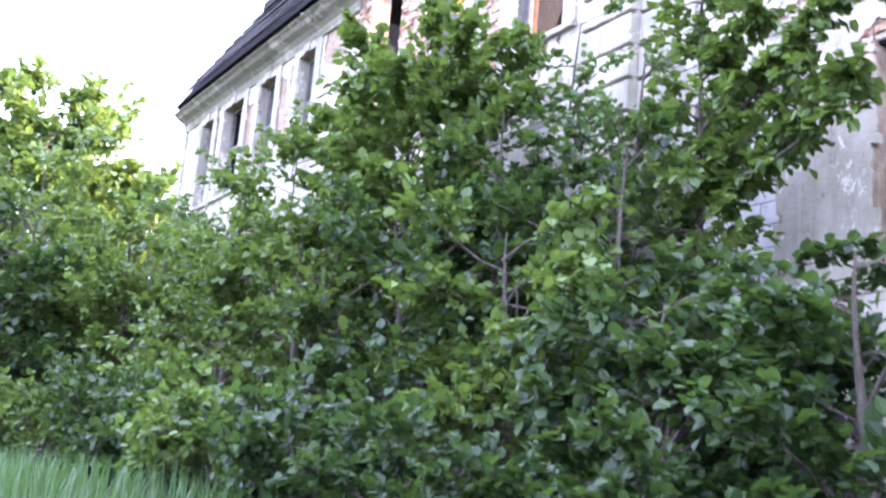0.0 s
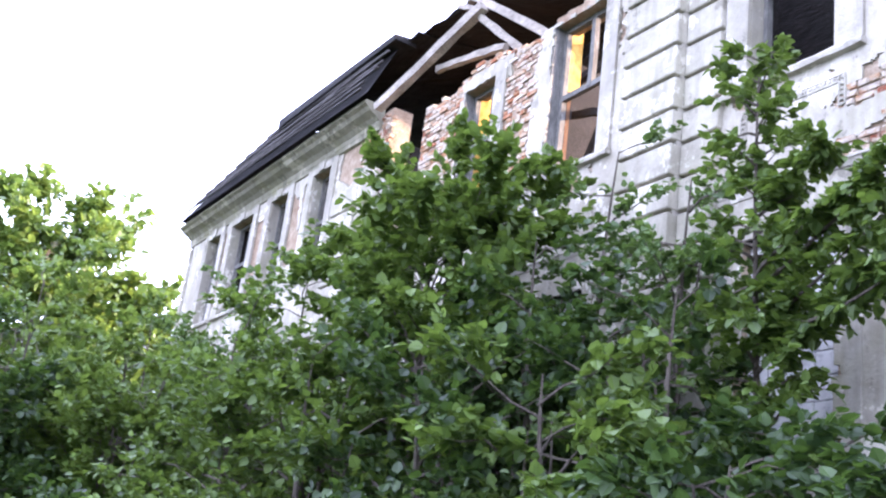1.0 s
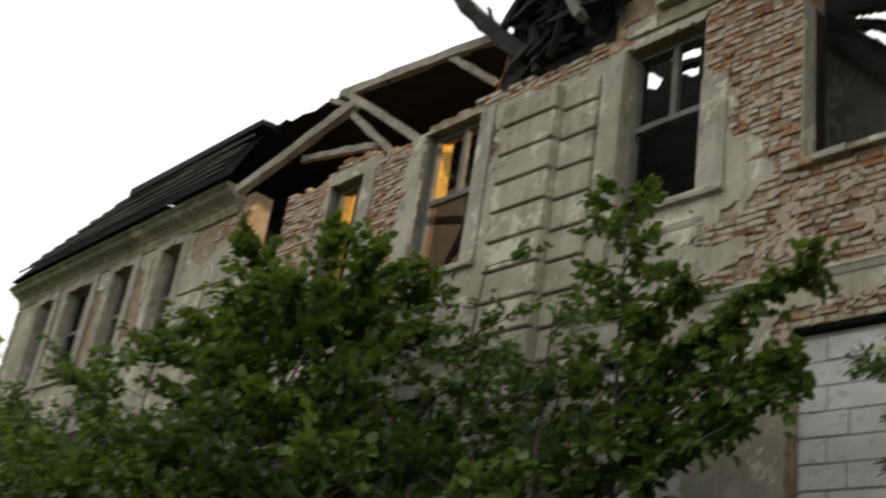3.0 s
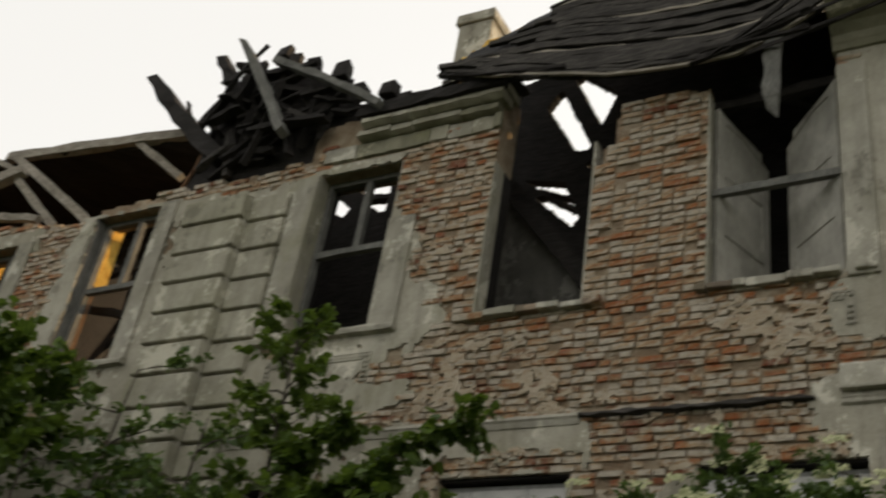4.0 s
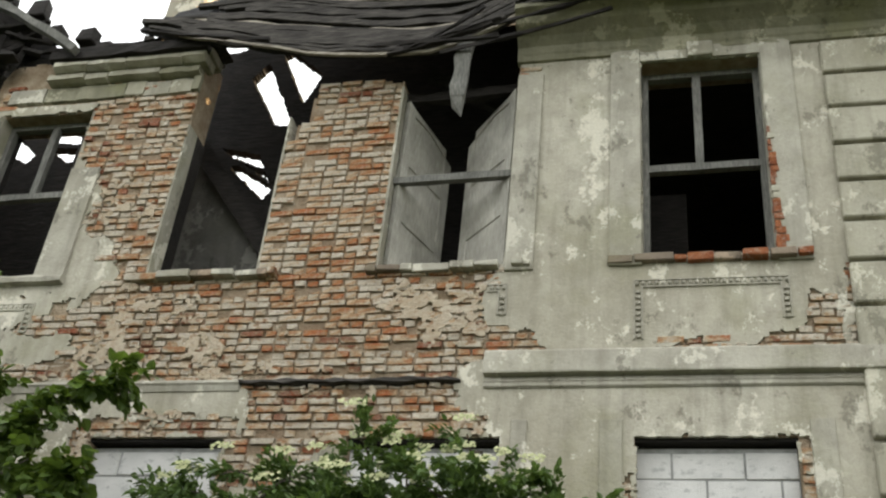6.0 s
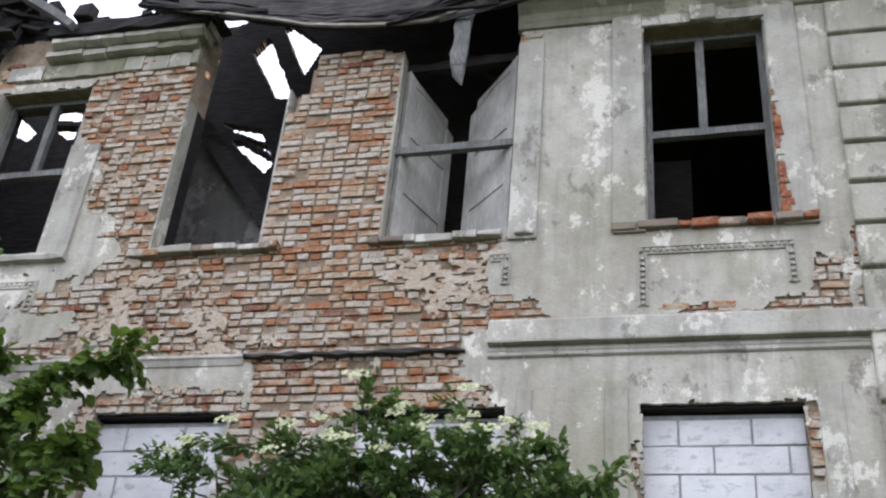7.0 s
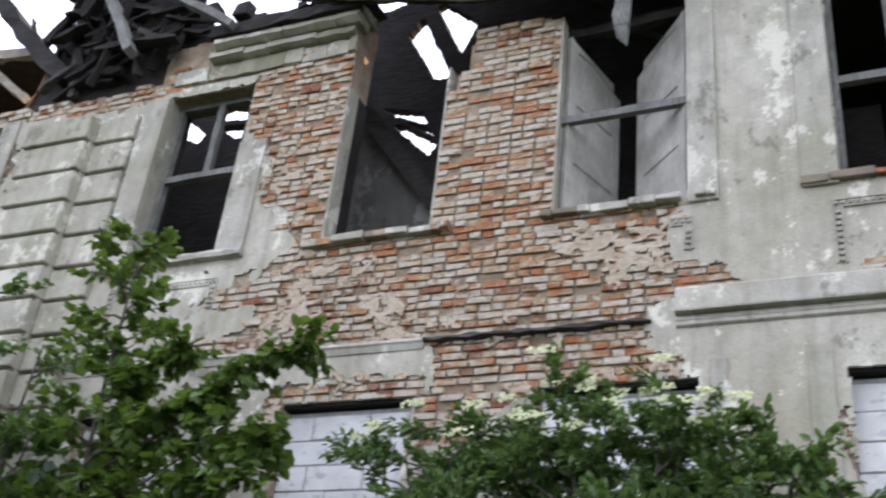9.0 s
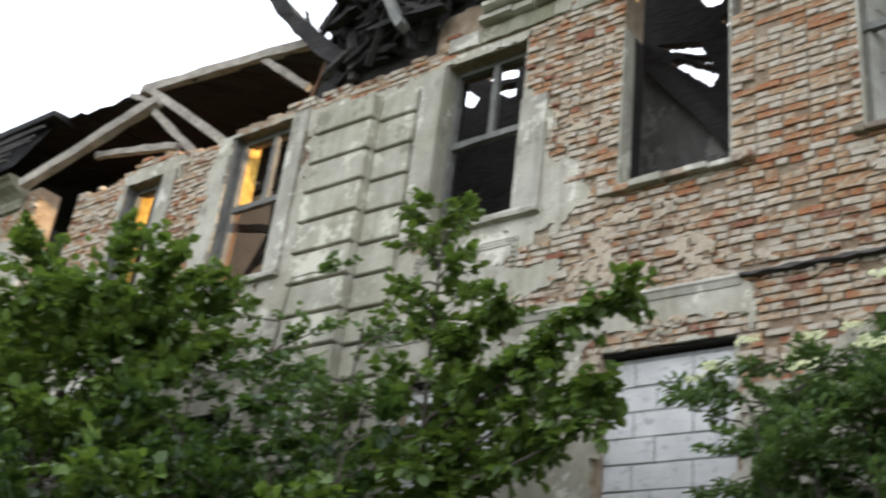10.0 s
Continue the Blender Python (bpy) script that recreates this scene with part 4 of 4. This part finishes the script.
part("shaft", boxes((-2.1, -1.5, 2.0, 2.6, 6.95, 14.4), bevel=0.01, jitter=0.01), PLASTER, chimney)
part("cap", boxes((-2.15, -1.45, 1.95, 2.65, 14.4, 14.62), bevel=0.02, jitter=0.01), PLASTER, chimney)

# ---------- added black sheet for shaded rooms and roof underside, with rifts to the sky ---
RIFTS = [[(-0.09, 11.76), (0.12, 12.05), (0.62, 10.95), (0.61, 10.84), (0.41, 10.86)], [(0.31, 12.18), (0.42, 12.24), (0.97, 11.72), (0.76, 11.2)], [(0.6, 10.6), (0.7, 10.7), (0.7, 10.42)],
         [(-0.3, 10.5), (0.29, 10.37), (0.43, 10.12), (-0.06, 10.32)], [(0.02, 10.26), (0.4, 10.09), (0.59, 9.85)], [(-0.09, 10.17), (0.0, 10.2), (0.6, 9.79), (0.47, 9.6)]]
RIFTS0 = [[(-3.6, 11.05), (-3.08, 10.6), (-3.19, 10.46), (-3.52, 10.57)], [(-3.05, 11.0), (-2.79, 11.07), (-2.5, 11.0), (-2.45, 10.76), (-2.94, 10.8)], [(-2.88, 10.7), (-2.46, 10.69), (-2.46, 10.43), (-2.6, 10.42)]]


def backdrop_on(x, z):
    r = np.ones(np.shape(x), bool)
    w = 0.03 * (fractal(x, z, 5, 60) - 0.5)
    for p in RIFTS + RIFTS0:
        r &= ~inside(p, x + w, z + w)
    top = np.where(x < -1.6, 11.35, 12.35) + 0.2 * (fractal(x, z * 0, 2, 61) - 0.5)
    return r & (z < top)


fallen = part("dark_backdrop", sheet("dark_backdrop", -4.0, 4.24, 6.96, 12.5, 0.026, backdrop_on, 1.6, 1.72, CHAR_AND_SHADE, 0.06, 0.3, 8), None)
tagged(fallen, "added black sheet for shaded rooms and roof underside, with rifts to the sky", "ceiling debris")
slant = part("broken_partition", sheet("broken_partition", -0.75, 1.6, 6.96, 10.3, 0.028, lambda x, z: z < 10.2 - (x + 0.43) * 1.39 - 0.08 * fractal(x, z, 4, 70), 1.2, 1.32, INNER_DARK, 0.01, 0.3, 9), None)
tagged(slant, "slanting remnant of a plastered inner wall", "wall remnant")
timber((-0.75, 1.12, 10.75), (1.55, 1.12, 7.55), 0.16, 0.2, CHAR_AND_SHADE, "blackened rafter fallen into the room")

# inner reveals whose ochre colour carries the low sun falling in from behind
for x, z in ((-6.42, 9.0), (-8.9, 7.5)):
    tagged(part("sunlit_reveal", boxes((x - 0.06, x + 0.03, 0.31, 0.52, z, 10.2), jitter=0.02), SUN_OCHRE), "plaster reveal coloured ochre for the low sun on it", "wall remnant")
tagged(part("door_board", boxes((-6.5, -6.4, 0.31, 0.4, 6.95, 8.98), jitter=0.015), BROWN_WOOD), "brown wooden board leaning on the inner wall", "board")
for a, c in (((-6.9, 0.75, 6.95), (-6.1, 1.25, 10.1)), ((-6.2, 0.9, 6.95), (-6.75, 1.3, 9.9)), ((-7.0, 0.7, 8.9), (-5.3, 1.0, 8.55)), ((-6.7, 1.4, 6.95), (-6.3, 1.7, 10.6)), ((-7.0, 0.9, 9.6), (-5.5, 1.5, 10.3)), ((-9.3, 0.8, 6.95), (-8.3, 1.2, 10.0))):
    timber(a, c, 0.1, 0.11, CHAR_AND_SHADE, "blackened timber fallen inside the room")
# the yellow of these boards is sunlight put into their colour
tagged(part("roof_remnant", boxes((-1.75, -0.9, 1.75, 1.95, 13.3, 13.4), (-1.6, -0.75, 1.8, 1.9, 13.44, 13.52), (-1.45, -0.7, 1.8, 1.9, 13.56, 13.64), (-1.7, -1.3, 1.85, 1.97, 13.2, 13.6), (-1.3, -0.85, 1.85, 1.95, 13.66, 13.74), jitter=0.06), SUN_OCHRE), "splintered boards beside the chimney, coloured ochre for sunlight", "debris")

# ---------- bare bricks ----------
def brick_mesh(w, h, d, k):
    r = random.Random(k)
    bm = bmesh.new()
    vs = []
    for x in (0, w):
        for y in (0, d):
            for z in (0, h):
                c = 0.012 if y == 0 else 0
                vs.append(bm.verts.new((x + (c if x == 0 else -c) * r.uniform(0.2, 1.3), y + (r.uniform(-0.009, 0.009) if y == 0 else 0), z + (c if z == 0 else -c) * r.uniform(0.1, 1.0))))
    for q in ((0, 1, 3, 2), (4, 6, 7, 5), (0, 4, 5, 1), (2, 3, 7, 6), (0, 2, 6, 4), (1, 5, 7, 3)):
        bm.faces.new([vs[i] for i in q])
    me = bpy.data.meshes.new("brick")
    bm.to_mesh(me)
    bm.free()
    me.materials.append(BRICK)
    return me


STRETCH = [brick_mesh(0.255, 0.073, 0.1, k) for k in range(6)]
HEADER = [brick_mesh(0.122, 0.073, 0.1, 20 + k) for k in range(6)]
rest_v, rest_f = [], []
made = 0
br = random.Random(3)
for course_i in range(66):
    z = 4.9 + course_i * 0.083
    x = -12.6 - (0.13 if course_i % 2 else 0) - br.uniform(0, 0.03)
    while x < 7.7:
        head = (course_i % 2 == 0) if br.random() < 0.86 else (course_i % 2 == 1)
        w = 0.122 if (head and course_i % 2 == 0) or br.random() < 0.2 else 0.255
        full = w
        zc = z + 0.035
        hole = [(p, q) for p, q, z0, z1 in UPPER if z0 < zc < z1] + [(p, q) for p, q in LOWER if LOW0 < zc < LOW1]
        jump = [q for p, q in hole if p - 0.03 <= x < q]
        if jump:
            x = jump[0] + 0.004
            continue
        edge = [p for p, q in hole if x < p < x + w]
        if edge:
            w = edge[0] - x - 0.003
        cx, cz = np.array([x + 0.02, x + w / 2, x + w - 0.02]), np.full(3, zc)
        ok = w > 0.03 and (is_bare(cx, cz).sum() >= 1) and (z + 0.07 < wall_top(x + w / 2) + 0.06) and br.random() > 0.02
        if ok and not (-4.65 < x < -2.8 and z < 9.8):
            y = -0.002 + br.uniform(-0.014, 0.012) + (br.uniform(0.015, 0.045) if br.random() < 0.13 else 0)
            tilt = br.uniform(-0.02, 0.02)
            me = br.choice(HEADER if full < 0.2 else STRETCH)
            near = -0.2 < x < 4.1 and 7.1 < z < 10.5 or (1.5 < x < 3.0 and z > 6.6)
            if near and made < 300 and not edge:
                ob = new("brick", me)
                ob.location, ob.rotation_euler = (x, y, z), (0, tilt, 0)
                ob.parent = front
                made += 1
            else:
                i = len(rest_v)
                k = w / full
                rest_v += [(v.co.x * k + x, v.co.y + y, v.co.z + z - tilt * v.co.x) for v in me.vertices]
                rest_f += [[i + q for q in p.vertices] for p in me.polygons]
        x += w + br.uniform(0.006, 0.016)
rest = part("brickwork", mesh_from("brickwork", rest_v, rest_f, BRICK_REST), None, front, "bare weathered red and limed bricks")
rest["kind"] = "stuff"


def is_smear(x, z):
    """Thin remains of lime render over the bare brick, thickest below the sills."""
    low = np.clip((7.35 - z) / 0.3, 0, 1)
    worn = fractal(x, z * 1.6, 1.5, 81) * 0.6 + fractal(x, z * 1.8, 6.0, 83) * 0.4
    return is_bare(x, z) & ~is_open(x, z) & (worn > 0.69 - 0.11 * low) & (fractal(x, z * 2, 11.0, 87) > 0.42) & (z < np.where((x > -0.3) & (x < 2.8), 9.4, 9.9))


part("lime_smear", sheet("lime_smear", -1.5, 4.5, 5.1, 9.95, 0.03, is_smear, -0.012, 0.03, SMEAR, 0.008, 0.4, 19), None, front, "thin smeared remains of lime render")

# ---------- plants ----------
def tube(bm, pts, r0, r1, sides=6):
    rings = []
    for i, p in enumerate(pts):
        a = pts[min(i + 1, len(pts) - 1)] - pts[max(i - 1, 0)]
        a.normalize()
        s = a.orthogonal().normalized()
        t = a.cross(s)
        r = r0 + (r1 - r0) * i / (len(pts) - 1)
        rings.append([bm.verts.new(p + (s * math.cos(k * 2 * math.pi / sides) + t * math.sin(k * 2 * math.pi / sides)) * r) for k in range(sides)])
    for a, c in zip(rings, rings[1:]):
        for k in range(sides):
            bm.faces.new((a[k], a[(k + 1) % sides], c[(k + 1) % sides], c[k]))
    bm.faces.new(rings[-1])
    bm.faces.new(rings[0][::-1])


def leaves_mesh(name, pos, way, size, material, rs, width=0.42, droop=0.35, wall=True):
    """Folded pointed leaves at pos, growing along way; all arrays."""
    n_l = len(pos)
    way = way + rs.normal(0, 0.45, (n_l, 3))
    way[:, 2] -= droop
    way /= np.linalg.norm(way, axis=1)[:, None]
    ref = rs.normal(0, 0.35, (n_l, 3)) + np.array([0, 0, 1.0])
    side = np.cross(way, ref)
    side /= np.linalg.norm(side, axis=1)[:, None] + 1e-9
    nor = np.cross(side, way)
    s = (size * rs.uniform(0.55, 1.2, n_l))[:, None]
    curl = rs.uniform(0.02, 0.16, n_l)[:, None]
    tpl = [(0, 0, 0), (0.3, width, 0.10), (0.72, width * 0.72, 0.05), (1.0, 0, -0.6), (0.72, -width * 0.72, 0.05), (0.3, -width, 0.10)]
    vs = np.stack([pos + s * (way * a + side * bq + nor * (c if c > 0 else c * curl)) for a, bq, c in tpl], 1).reshape(-1, 3)
    if wall:
        vs[:, 1] = np.where(vs[:, 0] > -22.5, np.minimum(vs[:, 1], -0.16), vs[:, 1])
    i = np.arange(n_l)[:, None] * 6
    fs = np.concatenate([i + np.array([[0, 5, 4, 3]]), i + np.array([[0, 3, 2, 1]])])
    return mesh_from(name, vs.tolist(), fs.tolist(), material)


def plant(name, label, category, base, height, spread, shape, n_limbs, n_leaves, size, material, seed, lean=(0, 0), extra=(), trunk=0.07, stems=1, flowers=0, width=0.42, depth=0.75, group="", low=0.1, stem_reach=0.45, even=False):
    """A tree or shrub: trunk, limbs, and leaves in sprays along twigs. shape(t): the reach at height fraction t."""
    rr, rs = random.Random(seed), np.random.RandomState(seed)
    z0 = float(ground_height(np.array(base[0]), np.array(base[1]))) - 0.05
    top = height - z0
    th = thing(name, label, category, (base[0], base[1], z0), group)
    pos, way, tips = [], [], []
    bm_l = bmesh.new()
    for s in range(stems):
        sx, sy = (rr.uniform(-1, 1) * stem_reach * spread, rr.uniform(-0.3, 0.3) * spread * depth) if stems > 1 else (0, 0)
        hh = top * (rr.uniform(0.9, 1.0) - 0.13 * (2 * s / (stems - 1) - 0.85) ** 2 if even else 1 if s == 0 else rr.uniform(0.6, 0.95))
        if even:
            sx = (2 * s / (stems - 1) - 1) * stem_reach * spread + rr.uniform(-0.15, 0.15)
        path = [Vector((base[0] + sx * t ** 0.7 + lean[0] * t + 0.05 * math.sin(5 * t + s), base[1] + sy * t ** 0.7 + lean[1] * t + 0.05 * math.cos(4 * t + s), z0 + hh * t)) for t in np.linspace(0, 1, 12)]
        bm_t = bmesh.new()
        tube(bm_t, path, trunk * (1 if s == 0 else 0.7), 0.008)
        part("trunk" if stems == 1 else "stem", bm_t, BARK, th)
        per = max(3, n_limbs // stems)
        for k in range(per):
            t = low + (1 - low) * (k + rr.random()) / per
            f = t * 11
            p = path[min(10, int(f))].lerp(path[min(11, int(f) + 1)], f - int(f))
            az = k * 2.4 + rr.uniform(-0.5, 0.5)
            reach = spread * shape(t) * rr.uniform(0.55, 1.15)
            d = Vector((math.cos(az), math.sin(az) * depth, rr.uniform(0.15, 0.8)))
            limb = [p + d * reach * u + Vector((0, 0, -0.25 * reach * u * u)) + Vector((rr.uniform(-1, 1), rr.uniform(-1, 1), rr.uniform(-1, 1))) * 0.04 * reach for u in (0, 0.25, 0.5, 0.75, 1.0)]
            tube(bm_l, limb, 0.022 * (1.3 - t) + 0.006, 0.004, 4)
            tips.append(limb[-1])
            n_tw = max(2, int(reach * 9))
            for j in range(n_tw):
                u = 0.3 + 0.7 * (j + rr.random()) / n_tw
                q = limb[min(3, int(u * 4))].lerp(limb[min(4, int(u * 4) + 1)], u * 4 - int(u * 4))
                e = (d + Vector((rr.uniform(-1, 1), rr.uniform(-1, 1) * depth, rr.uniform(-0.5, 0.7)))).normalized()
                ln = rr.uniform(0.18, 0.5) * (0.5 + 0.5 * min(1.5, spread)) * max(1.0, spread / 1.8)
                pos.append((q, e, ln))
    for pts in extra:
        limb = [Vector(p) for p in pts]
        tube(bm_l, limb, 0.025, 0.005, 4)
        for j in range(int(14 * len(limb))):
            u = rr.random() * (len(limb) - 1)
            q = limb[int(u)].lerp(limb[int(u) + 1], u - int(u))
            pos.append((q, Vector((rr.uniform(-1, 1), rr.uniform(-1, 1), rr.uniform(-0.6, 0.6))).normalized(), rr.uniform(0.12, 0.3)))
    part("branchwork", bm_l, BARK, th)["kind"] = "stuff"
    tw = len(pos)
    pick = rs.randint(0, tw, n_leaves)
    q = np.array([p[0] for p in pos])[pick]
    e = np.array([p[1] for p in pos])[pick]
    ln = np.array([p[2] for p in pos])[pick]
    u = rs.uniform(0.1, 1.0, n_leaves)
    lp = q + e * (ln * u)[:, None]
    lp[:, 2] -= 0.15 * ln * u * u
    lp += rs.normal(0, 0.025, lp.shape)
    part("crown", leaves_mesh("crown", lp, e + rs.normal(0, 0.3, e.shape), size, material, rs, width), None, th)
    if flowers:
        bm = bmesh.new()
        hi = sorted(tips, key=lambda p: -p.z - 0.4 * (-p.y))[: flowers]
        for p in hi:
            c = Vector((p.x + rr.uniform(-0.1, 0.1), min(p.y, -0.3), p.z + 0.2))
            rad = rr.uniform(0.06, 0.12)
            for k in range(34):
                a, r = rr.uniform(0, 6.28), rad * math.sqrt(rr.random())
                o = c + Vector((math.cos(a) * r, math.sin(a) * r * 0.8 - 0.1, -math.sin(a) * r * -0.45 + rr.uniform(-0.03, 0.03)))
                w = rr.uniform(0.01, 0.022)
                v3 = [bm.verts.new(o + Vector((math.cos(x) * w, rr.uniform(-0.008, 0.008) + math.sin(x) * w * 0.4, math.sin(x) * w * 0.9))) for x in (0, 1.57, 3.14, 4.71)]
                bm.faces.new(v3)
        part("blossom", bm, BLOSSOM, th, "flat cream umbels of blossom")
    return th


cone = lambda t: 0.25 + 1.0 * math.sin(min(1.0, t * 0.85 + 0.12) * math.pi) ** 0.7 * (1.05 - 0.55 * t)
slim = lambda t: 0.5 + 0.55 * (1 - t)
dome = lambda t: 0.35 + 0.75 * math.sin(math.pi * min(1, 0.15 + 0.72 * t))
plant("maple_tree", "young broad-leaved tree with dense deep green crown before the wall", "tree", (-6.3, -1.6), 6.35, 2.5, dome, 95, 34000, 0.145, LEAF_FRESH, 21, trunk=0.08, depth=0.5)
plant("sapling", "slim upright sapling with fresh green leaves", "tree", (-0.95, -1.3), 6.9, 0.68, slim, 80, 7500, 0.12, LEAF_FRESH, 22, lean=(-0.12, 0.15), trunk=0.05,
      extra=[[(-0.9, -1.3, 4.6), (-0.1, -1.4, 4.95), (0.6, -1.45, 5.2), (1.2, -1.45, 5.52)], [(-0.9, -1.3, 4.0), (-0.2, -1.4, 4.3), (0.5, -1.45, 4.7)], [(-0.9, -1.3, 3.9), (0.0, -1.4, 4.0), (0.9, -1.45, 4.3)], [(-0.9, -1.3, 4.4), (0.0, -1.3, 4.9), (0.5, -1.35, 5.0)], [(-0.9, -1.3, 3.8), (0.1, -1.3, 4.2), (0.7, -1.35, 4.6), (1.0, -1.35, 4.65)], [(-0.9, -1.3, 5.2), (-0.3, -1.3, 5.5), (-0.2, -1.3, 5.6)]])
plant("shrub", "tall shrub with small grey-green leaves against the wall", "shrub", (-4.0, -1.1), 6.7, 1.25, dome, 70, 12000, 0.09, LEAF_ELDER, 23, stems=4)
plant("shrub", "loose tall shrub with small grey-green leaves against the wall", "shrub", (-2.5, -1.0), 6.0, 1.1, dome, 60, 8000, 0.09, LEAF_ELDER, 24, stems=4)
plant("shrub", "tall loose shrub with small leaves beside the far wing", "shrub", (-14.3, -1.4), 7.1, 1.9, dome, 70, 10000, 0.11, LEAF_ELDER, 25, stems=4)
plant("shrub", "pale green shrub below the far wing windows", "shrub", (-17.6, -1.6), 7.0, 1.7, dome, 60, 9000, 0.13, LEAF_FRESH, 28, stems=4)
plant("shrub", "broad green shrub beside the far wing", "shrub", (-10.2, -1.6), 6.2, 1.8, dome, 60, 12000, 0.13, LEAF_FRESH, 26, stems=4)
plant("elder_bush", "dark green elder bush with cream blossom before the walled-up windows", "shrub", (3.85, -1.05), 5.05, 0.7, dome, 260, 52000, 0.085, LEAF_ELDER, 27, stems=12, flowers=34, width=0.25, depth=0.6, low=0.55, stem_reach=2.5, even=True)
for i, (x, y, h, sp, k) in enumerate(((0.3, -2.9, 2.5, 1.2, 7000), (-1.8, -2.6, 3.4, 1.4, 8000), (2.1, -2.7, 2.6, 1.1, 7000), (-4.0, -2.6, 4.0, 1.6, 7000), (-6.6, -2.9, 4.2, 1.8, 7000), (0.7, -1.9, 3.0, 1.1, 6000), (-1.6, -1.9, 4.3, 1.2, 6000), (-3.4, -1.8, 5.3, 1.4, 7000), (-8.6, -3.0, 4.6, 1.8, 7000))):
    plant("hazel_bush", "leafy hazel bush in the rough undergrowth", "shrub", (x, y), h, sp, dome, 46, int(k * 0.8), 0.12, LEAF_FRESH if i in (1, 4, 8) else LEAF_DEEP_SHADE, 40 + i, stems=5, width=0.44, group="hazel undergrowth")
for i, (x, y, h, sp) in enumerate(((-0.4, -4.3, 1.3, 0.9), (-2.2, -4.4, 1.45, 1.0), (-4.2, -4.6, 1.5, 1.1), (-6.4, -4.5, 1.6, 1.2), (-8.8, -4.4, 1.7, 1.3), (-11.4, -4.9, 1.7, 1.4), (1.3, -4.0, 1.2, 0.8))):
    plant("bramble", "low leafy bramble thicket at the foot of the bushes", "shrub", (x, y), h, sp, dome, 40, 5000, 0.11, LEAF_FRESH if i % 3 == 2 else LEAF_DEEP_SHADE, 90 + i, stems=5, group="low thicket", low=0.02, trunk=0.02)
plant("shrub", "high yellow-green shrub at the edge of the grass", "shrub", (-13.5, -3.4), 5.3, 2.2, dome, 80, 14000, 0.14, LEAF_SUNNY, 60, stems=5, low=0.03)
plant("shrub", "high green shrub at the edge of the grass", "shrub", (-17.0, -4.6), 6.8, 2.6, dome, 90, 14000, 0.16, LEAF_SUNNY, 61, stems=5, low=0.03)
plant("shrub", "dark green shrub at the edge of the grass", "shrub", (-14.0, -5.6), 5.2, 2.0, dome, 70, 10000, 0.15, LEAF_DEEP_SHADE, 65, stems=5, low=0.03)
plant("shrub", "tall yellow-green shrub below the house corner", "shrub", (-25.5, -1.2), 7.6, 2.6, dome, 80, 12000, 0.2, LEAF_SUNNY, 66, stems=4, low=0.03)
plant("lime_tree", "tall lime tree with sunlit yellow-green crown behind the house corner", "tree", (-31.0, -2.3), 11.9, 4.2, dome, 130, 32000, 0.3, LEAF_SUNNY, 62, trunk=0.25, low=0.05)
plant("lime_tree", "lower tree with sunlit crown behind the house corner", "tree", (-33.0, 1.0), 10.4, 3.2, dome, 90, 18000, 0.3, LEAF_SUNNY, 63, trunk=0.2, low=0.05)
plant("spruce_tree", "dark spruce with drooping twigs behind the other trees", "tree", (-34.0, -5.4), 15.9, 3.0, lambda t: 1.05 - 0.95 * t, 120, 16000, 0.3, LEAF_DEEP_SHADE, 64, trunk=0.22, width=0.12, low=0.05)

# tall grass
rs = np.random.RandomState(77)
k = 9000
px, py = rs.uniform(-14, 3, k), rs.uniform(-8.0, -2.2, k)
keepers = (px < 2.0) | (py > -5.0)
px, py = px[keepers], py[keepers]
pz = ground_height(px, py)
n_g = len(px)
h = rs.uniform(0.2, 0.55, n_g)
az = rs.uniform(0, 6.28, n_g)
lx, ly = np.cos(az), np.sin(az)
w = 0.007
bend = rs.uniform(0.1, 0.5, n_g) * h
vs = np.stack([np.stack([px - ly * w, py + lx * w, pz - 0.03], 1), np.stack([px + ly * w, py - lx * w, pz - 0.03], 1),
               np.stack([px + ly * w * 0.7 + lx * bend * 0.3, py - lx * w * 0.7 + ly * bend * 0.3, pz + h * 0.6], 1),
               np.stack([px - ly * w * 0.7 + lx * bend * 0.3, py + lx * w * 0.7 + ly * bend * 0.3, pz + h * 0.6], 1),
               np.stack([px + lx * bend, py + ly * bend, pz + h], 1)], 1).reshape(-1, 3)
i = np.arange(n_g)[:, None] * 5
fs = (i + np.array([[0, 1, 2, 3]])).tolist() + (i + np.array([[3, 2, 4]])).tolist()
grass = part("tall_grass", mesh_from("tall_grass", vs.tolist(), fs, GRASS), None)
tagged(grass, "tall uncut green grass among the bushes", "grass", kind="stuff")
